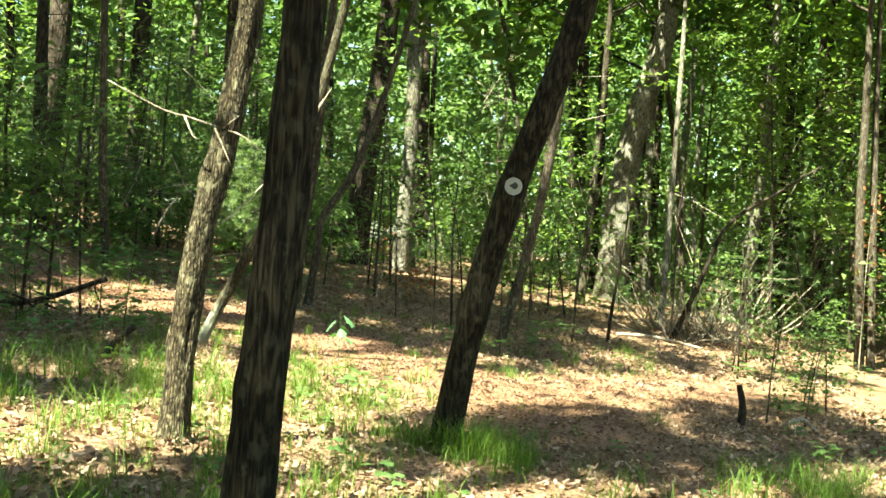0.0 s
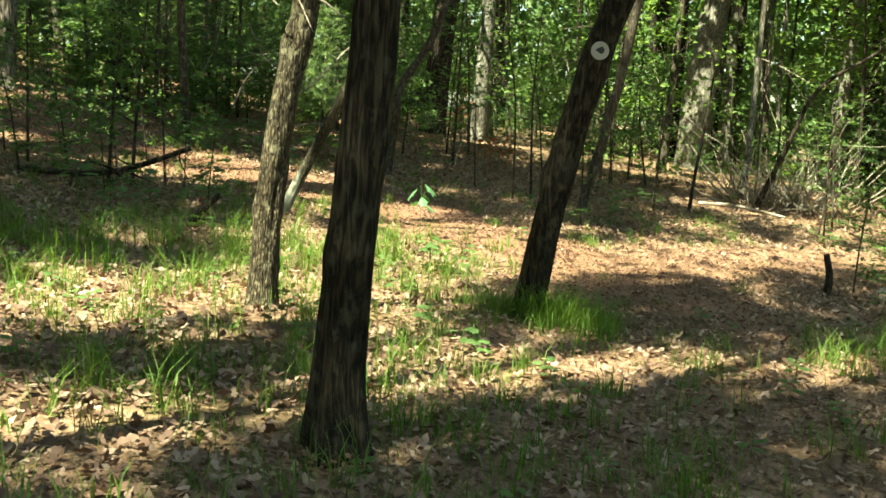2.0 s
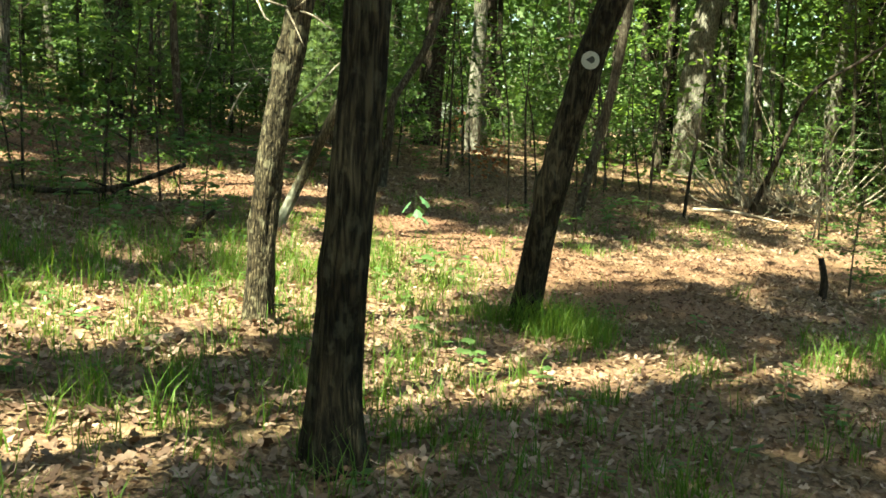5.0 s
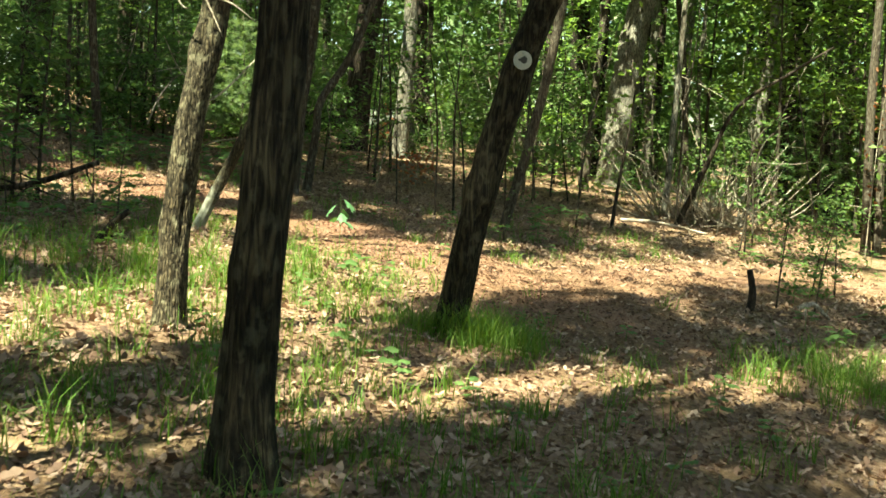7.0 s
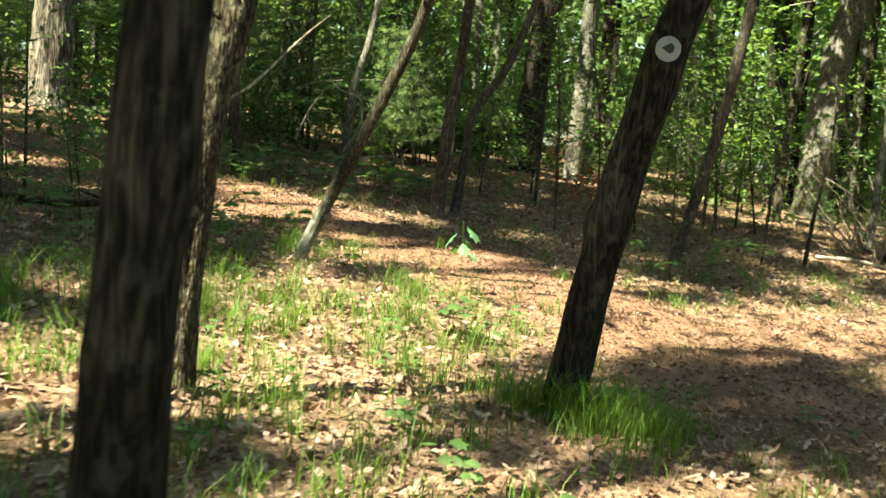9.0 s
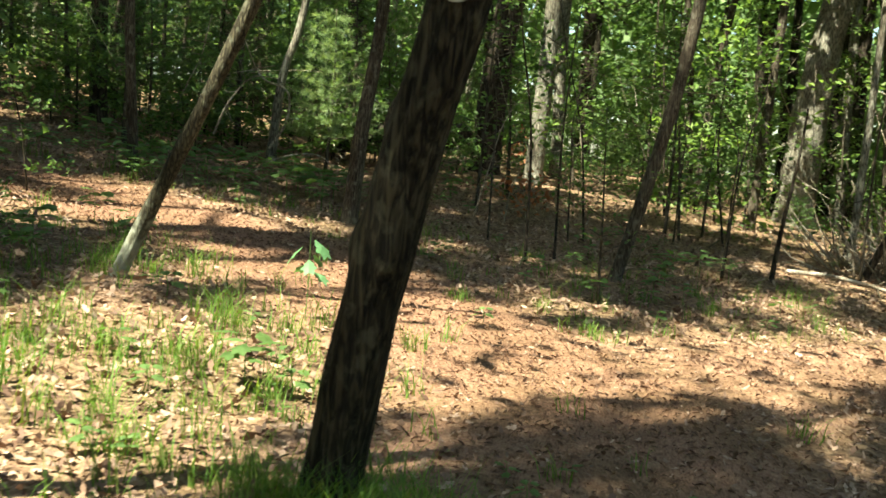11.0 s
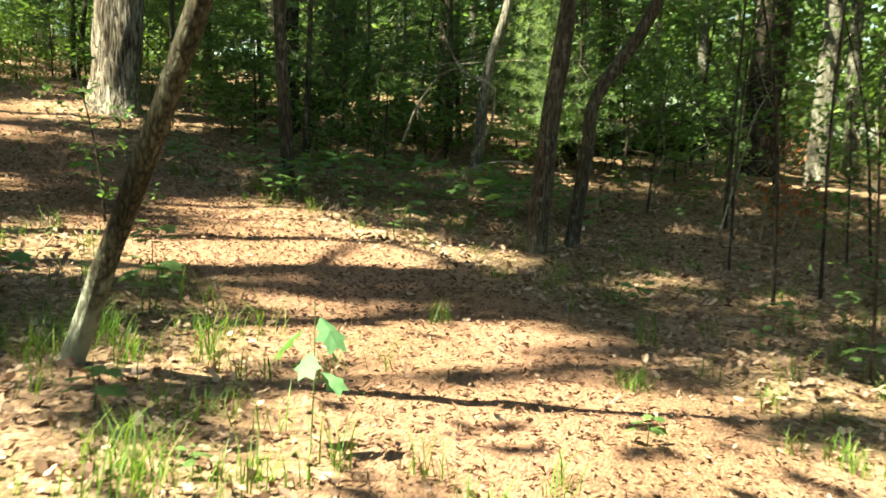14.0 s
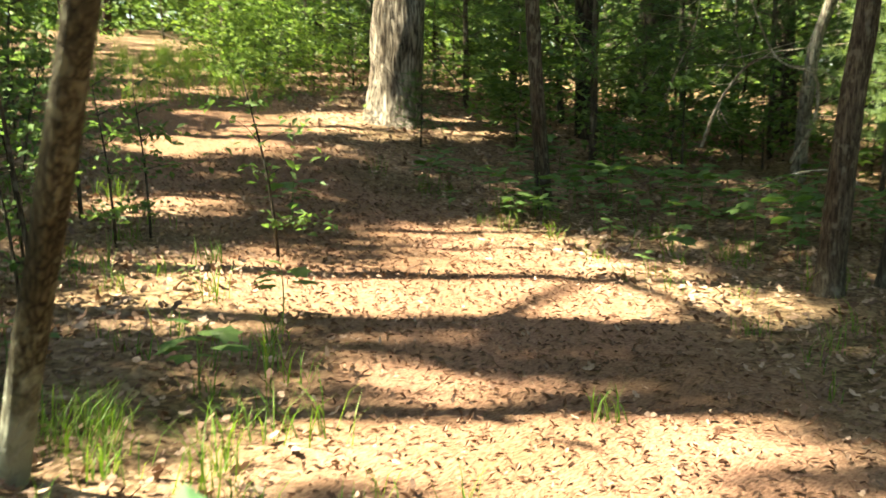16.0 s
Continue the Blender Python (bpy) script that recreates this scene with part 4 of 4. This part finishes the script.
def forest_plant(name, seed, height, leaves, size, mat, label, droop=0.0):
    g = np.random.default_rng(seed)
    root = tagged(new(name), label, "plant", "low plants of the forest floor")
    st = Sheaf()
    st.tube([(0, 0, -0.03), (0.01, 0, height * 0.5), (0, 0.01, height)], [0.004, 0.003, 0.002], 5)
    stem = part("stem", st.mesh("stem", GREEN), root)
    for k in range(leaves):
        f = Sheaf()
        a = k * 2.4 + g.uniform(-0.4, 0.4)
        h = height * (0.55 + 0.45 * (k + 0.5) / leaves)
        d = np.array((math.cos(a), math.sin(a), g.uniform(-0.25, 0.35) - droop))
        lobed_leaf(f, np.array((0, 0, h)) + d * size * 0.25, d, (g.normal() * 0.2, g.normal() * 0.2, 1), size * g.uniform(0.75, 1.2))
        part("leaf", f.mesh("leaf", mat), stem)
    return root


bright = forest_plant("oak_seedling", 1, 0.58, 6, 0.15, PALE, "bright pale green seedling with broad lobed leaves", 0.9)
bright.location = (-0.46, 11.15, float(gh(-0.46, 11.15)))
LOW = [forest_plant("forest_plant", 2 + i, h, n, s, GREEN, "low woodland plant with lobed green leaves") for i, (h, n, s) in enumerate([(0.13, 6, 0.09), (0.24, 9, 0.13), (0.09, 4, 0.075)])]
for ob, (x, y) in zip(LOW, [(-0.31, 7.06), (-4.1, 17.0), (0.45, 6.29)]):
    ob.location = (x, y, float(gh(x, y)))
for k, x, y, sc in [(0, -0.01, 6.61, 1.1), (0, 0.08, 6.5, 0.8), (2, -0.4, 4.2, 0.8), (0, -1.39, 4.86, 0.8), (2, -1.7, 5.3, 0.9), (1, -3.9, 17.1, 1.3), (1, -4.3, 17.2, 1.1), (1, -3.4, 17.7, 1.2), (1, -3.1, 17.9, 1.3), (1, -2.76, 18.2, 1.2),
                    (1, -3.6, 17.4, 1.0), (0, -3.3, 17.2, 1.3), (1, -2.4, 18.4, 1.2), (1, -2.0, 17.7, 1.0), (1, -2.3, 10.3, 1.2), (1, -2.6, 10.6, 1.2), (1, -2.9, 10.2, 1.0), (0, -2.0, 10.0, 1.2), (1, -3.2, 11.0, 1.3), (0, 0.0, 10.4, 0.9),
                    (1, -4.9, 15.3, 1.5), (1, 2.0, 15.2, 1.3), (0, 3.0, 14.6, 1.0), (1, 2.2, 16.6, 1.4), (1, 4.9, 13.1, 1.3), (1, 5.3, 13.6, 1.2), (0, 0.6, 12.2, 0.9), (0, -0.3, 9.9, 0.8), (1, 1.4, 14.3, 1.0), (1, 5.0, 15.6, 1.2), (1, -2.4, 11.3, 1.2), (1, -2.7, 11.9, 1.3), (0, -2.2, 9.4, 1.2), (1, -3.6, 10.4, 1.4), (1, -3.1, 9.8, 1.1), (1, -4.0, 11.2, 1.4), (1, -3.0, 13.6, 1.2), (1, -5.6, 17.6, 1.4), (1, -6.2, 18.4, 1.2), (0, -5.0, 17.2, 1.3), (1, -2.6, 18.9, 1.4), (1, -1.9, 18.9, 1.4)]:
    c = copy_thing(LOW[k], pose(x, y, float(gh(x, y)), 0, 0, x * 77))
    c.scale = (sc,) * 3
g = np.random.default_rng(24)
for _ in range(46):
    x, y = g.uniform(-5.8, -1.2), g.normal(18.4, 0.7)
    if trail(x, y) < 0.1:
        c = copy_thing(LOW[int(g.choice(3, p=(0.2, 0.7, 0.1)))], pose(x, y, float(gh(x, y)), 0, 0, g.uniform(0, 360)))
        c.scale = (g.uniform(1.0, 2.0),) * 3
g = np.random.default_rng(26)
for _ in range(70):
    x, y = g.uniform(-3.2, 2.2), g.uniform(3.6, 9)
    c = copy_thing(LOW[2 * int(g.integers(0, 2))], pose(x, y, float(gh(x, y)), 0, 0, g.uniform(0, 360)))
    c.scale = (g.uniform(0.5, 1.0),) * 3
g = np.random.default_rng(23)
count = 0
while count < 160:
    y = g.uniform(9.0, 25)
    x = g.uniform(-0.55 * y - 1, 0.42 * y + 1)
    if trail(x, y) > 0.12:
        continue
    c = copy_thing(LOW[int(g.integers(0, 3))], pose(x, y, float(gh(x, y)), 0, 0, g.uniform(0, 360)))
    c.scale = (g.uniform(0.7, 1.4),) * 3
    count += 1


# ---- trail marker ----
def trail_marker():
    root = tagged(new("trail_marker"), "round white trail marker with a black arrow, nailed to an oak", "trail marker")
    root.matrix_world = look((0.805, 7.622, 1.975), (0.855, 12.6, 1.9))
    bm = bmesh.new()
    bmesh.ops.create_cone(bm, cap_ends=True, segments=40, radius1=0.06, radius2=0.06, depth=0.004)
    bmesh.ops.bevel(bm, geom=bm.edges[:], offset=0.0012, segments=1, affect="EDGES")
    me = bpy.data.meshes.new("disc")
    bm.to_mesh(me)
    me.materials.append(WHITE)
    disc = part("disc", me, root)
    a = [(-0.032, 0.004), (0.012, 0.03), (0.03, 0.012), (0.026, -0.012), (0.008, -0.022)]
    k = len(a)
    part("arrow", raw_mesh("arrow", [(x, y, 0.0022) for x, y in a] + [(x, y, 0.0035) for x, y in a],
                           [tuple(range(k))[::-1], tuple(range(k, 2 * k))] + [(i, (i + 1) % k, (i + 1) % k + k, i + k) for i in range(k)], BLACK), disc, "printed black arrow")
    bm = bmesh.new()
    bmesh.ops.create_uvsphere(bm, u_segments=10, v_segments=6, radius=0.005)
    me = bpy.data.meshes.new("nail")
    bm.to_mesh(me)
    me.materials.append(STEEL)
    part("nail", me, root).location = (0, 0.045, 0.004)


trail_marker()


# ---- dead wood ----
def stick(name, pts, r0, r1, mat, label, category, sides=9, twigs=0, seed=0, group=""):
    root = tagged(new(name), label, category, group)
    base = np.array(pts[0], float)
    root.location = base
    s = Sheaf()
    path = curve_through([np.array(p, float) - base for p in pts], 0.06)
    rad = np.linspace(r0, r1, len(path))
    s.tube(path, rad, sides, 0.08, seed=seed)
    stem = part("stem", s.mesh("stem", mat, True), root)
    g = np.random.default_rng(seed + 5)
    for k in range(twigs):
        i = int(g.integers(len(path) // 4, len(path) - 1))
        d = g.normal(size=3) * (1, 1, 0.7)
        d = d / np.linalg.norm(d) * g.uniform(0.2, 0.6)
        t = Sheaf()
        t.tube([path[i], path[i] + d * 0.5 + g.normal(size=3) * 0.04, path[i] + d], [rad[i] * 0.5, rad[i] * 0.3, 0.002], 5)
        part("twig", t.mesh("twig", mat, True), stem)
    return root


def on(x, y, h=0.0):
    return (x, y, float(gh(x, y)) + h)


stick("stump", [on(3.58, 11.2, -0.05), on(3.6, 11.2, 0.2), on(3.56, 11.22, 0.42)], 0.045, 0.03, PINE_BARK, "short dark broken stump beside the trail", "stump", seed=1)
stick("fallen_branch", [on(-4.7, 11.75, 0.04), on(-3.95, 11.5, 0.1), (-3.39, 11.33, 0.83), (-2.75, 11.2, 1.06)], 0.035, 0.026, PINE_BARK, "dark fallen branch lying on the forest floor", "branch", twigs=7, seed=2)
stick("fallen_branch", [on(-2.44, 9.98, -0.02), on(-2.36, 10.02, 0.12), on(-2.28, 10.05, 0.21), on(-2.2, 10.08, 0.28)], 0.034, 0.026, PINE_BARK, "dark broken branch propped off the ground", "branch", twigs=2, seed=6)
stick("bent_sapling", [on(3.63, 18.5, -0.05), on(3.7, 18.5, 0.7), on(3.82, 18.5, 1.6), on(3.85, 18.4, 2.2)], 0.035, 0.012, PINE_BARK, "dark bent dead sapling", "sapling", seed=3)
stick("bare_sapling", [on(-6.93, 20.6, -0.05), on(-6.86, 20.6, 0.6), on(-6.9, 20.6, 1.6)], 0.018, 0.008, DEAD, "thin pale bare sapling", "sapling", seed=4)
stick("fallen_branch", [on(5.2, 20.4, 0.0), (5.6, 20.3, 1.1), (6.07, 20.24, 2.2), (6.96, 20.2, 2.85), (7.7, 20.17, 3.35)], 0.055, 0.02, PINE_BARK, "dark dead branch leaning out of the brush", "branch", twigs=6, seed=7)
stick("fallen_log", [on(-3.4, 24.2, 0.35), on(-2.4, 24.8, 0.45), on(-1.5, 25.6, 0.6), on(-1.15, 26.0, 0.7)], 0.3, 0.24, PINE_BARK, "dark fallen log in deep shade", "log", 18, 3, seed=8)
stick("dead_twig", [on(4.1, 11.3, 0.1), on(4.25, 11.3, 0.16), on(4.45, 11.35, 0.02)], 0.03, 0.015, DEAD, "crooked dead branch on the ground", "branch", twigs=2, seed=9)
stick("dead_twig", [on(-3.4, 19.4, 0.02), on(-3.0, 19.5, 0.3), on(-2.5, 19.6, 0.42), on(-2.2, 19.5, 0.3)], 0.014, 0.005, DEAD, "bare pale fallen twig", "branch", twigs=5, seed=10)
stick("dead_twig", [on(-4.2, 20.2, 0.4), on(-4.0, 20.2, 0.9), on(-3.7, 20.3, 1.3), on(-3.3, 20.3, 1.35)], 0.02, 0.006, DEAD, "bare pale dead branch with crooked twigs", "branch", twigs=8, seed=11)
stick("fallen_branch", [on(4.0, 19.6, 0.03), on(4.6, 19.3, 0.12), on(5.4, 19.2, 0.05)], 0.035, 0.02, DEAD, "pale fallen branch by the brush", "branch", twigs=3, seed=12)

stick("dead_bough", [on(-3.55, 20.9, 0.25), on(-3.3, 20.85, 0.7), on(-3.32, 20.9, 1.15), on(-3.75, 20.9, 1.3), on(-4.1, 20.95, 1.9)], 0.022, 0.007, DEAD, "crooked pale dead bough against a thin tree", "branch", twigs=7, seed=13)
stick("dead_bough", [on(-5.0, 20.6, 0.5), on(-4.75, 20.6, 1.1), on(-4.6, 20.65, 1.5), on(-4.5, 20.7, 2.1)], 0.014, 0.005, DEAD, "bare grey dead bough with fine twigs", "branch", twigs=9, seed=14)

# thin bare stems in the thicket
STEMS = [stick("bare_sapling", [(40 + 2 * i, 66, -0.05), (40 + 2 * i + g.normal() * 0.05, 66, h * 0.4), (40 + 2 * i + g.normal() * 0.12, 66, h * 0.75), (40 + 2 * i + g.normal() * 0.25, 66.1, h)], 0.008 + 0.003 * h, 0.004, m,
               "thin bare sapling stem in the thicket", "sapling", 6, 3, 20 + i, "bare stems in the thicket") for i, (h, m) in enumerate([(2.2, SMOOTH), (3.4, PINE_BARK), (4.6, SMOOTH), (1.6, DEAD), (5.5, PINE_BARK)])]
for ob in STEMS:
    ob.location.z = float(gh(ob.location.x, ob.location.y))
for x, y in [(0.67, 16.4), (0.97, 17.1), (-1.85, 21.9), (2.55, 20.4), (1.08, 18.9), (3.35, 21.3), (0.13, 17.8), (-3.31, 12.4), (5.27, 17.0), (3.0, 18.2)]:
    c = copy_thing(STEMS[int(g.integers(0, 2))], pose(x, y, float(gh(x, y)), g.normal() * 8, g.normal() * 8, g.uniform(0, 360)))
for _ in range(60):
    a, r = g.uniform(radians(50), radians(150)), g.uniform(16, 34)
    x, y = r * math.cos(a), r * math.sin(a) + 2
    if off_line(x, y, TRAIL) > 2.5:
        copy_thing(STEMS[int(g.integers(0, 5))], pose(x, y, float(gh(x, y)), g.normal() * 9, g.normal() * 9, g.uniform(0, 360)))


def thicket_twigs(name, seed, count, reach, r, mat, label):
    """A tangle of fine bare twigs and dead boughs between the trunks, too many to count."""
    s = Sheaf()
    g = np.random.default_rng(seed)
    done = 0
    while done < count:
        a, d = g.uniform(radians(35), radians(165)), g.uniform(*reach)
        x, y = d * math.cos(a), d * math.sin(a) + 3
        if not clear_of_walk(x, y, -2.0, 2.6):
            continue
        p = np.array((x, y, float(gh(x, y)) + 5.0 * g.random() ** 1.7))
        ln, turn = g.uniform(0.5, 2.2), g.uniform(0, 2 * np.pi)
        way = np.array((math.cos(turn), math.sin(turn), g.normal() * 0.9)) * ln
        bow = g.normal(size=3) * 0.12 * ln
        w = r * g.uniform(0.5, 1.4)
        mid = p + way * 0.5 + bow
        s.tube([p, mid, p + way], [w, w * 0.75, w * 0.3], 3)
        for u in range(int(g.integers(1, 4))):
            q = mid + (way * 0.5 - bow) * g.random()
            s.tube([q, q + way * 0.2 + g.normal(size=3) * 0.22 * ln], [w * 0.55, w * 0.2], 3)
        done += 1
    tagged(new(name, s.mesh(name, mat)), label, "twigs", kind="stuff")


thicket_twigs("dead_twigs", 71, 700, (16, 30), 0.007, DEAD, "tangle of fine pale dead twigs in the thicket")
thicket_twigs("bare_twigs", 72, 900, (18, 36), 0.010, SMOOTH, "grey-brown bare twigs and boughs between the trunks")


def rust_sprig(x, y, h, seed):
    """A dead twig that still holds its brown leaves."""
    g = np.random.default_rng(seed)
    root = stick("dead_sprig", [on(x, y, -0.03), on(x + 0.05, y, h * 0.6), on(x + 0.15, y, h)], 0.012, 0.004, DEAD, "dead twig with hanging rust-brown leaves", "sapling", 6, 3, seed, "dead sprigs")
    s = Sheaf()
    u = g.random((46, 1))
    s.leaves(np.array((0.1, 0, h * 0.35)) + u * np.array((0.05, 0, h * 0.6)) + g.normal(size=(46, 3)) * (0.16, 0.16, 0.12), g.uniform(0.07, 0.13, 46), spread=1.5)
    tagged(part("foliage", s.mesh("foliage", RUST), root), kind="stuff")


rust_sprig(-0.3, 26.6, 1.0, 61)
rust_sprig(0.2, 19.4, 0.7, 62)
rust_sprig(0.45, 20.0, 0.6, 63)
rust_sprig(8.2, 19.3, 3.2, 64)


def brush_pile():
    root = tagged(new("brush_pile"), "tangled pile of pale dead branches", "brush pile")
    root.location = on(5.95, 20.9)
    g = np.random.default_rng(29)
    for k in range(170):
        a, t = g.uniform(0, 2 * np.pi), g.uniform(0.25, 1.3)
        p = np.array((g.normal() * 0.6, g.normal() * 0.4, 0.02))
        d = np.array((math.cos(a), math.sin(a) * 0.7, t)) * g.uniform(0.5, 1.25)
        s = Sheaf()
        s.tube([p, p + d * 0.5 + g.normal(size=3) * 0.06, p + d + g.normal(size=3) * 0.08], np.array((0.016, 0.012, 0.004)) * g.uniform(0.5, 1.2), 5)
        part("stick", s.mesh("stick", DEAD, True), root)


brush_pile()
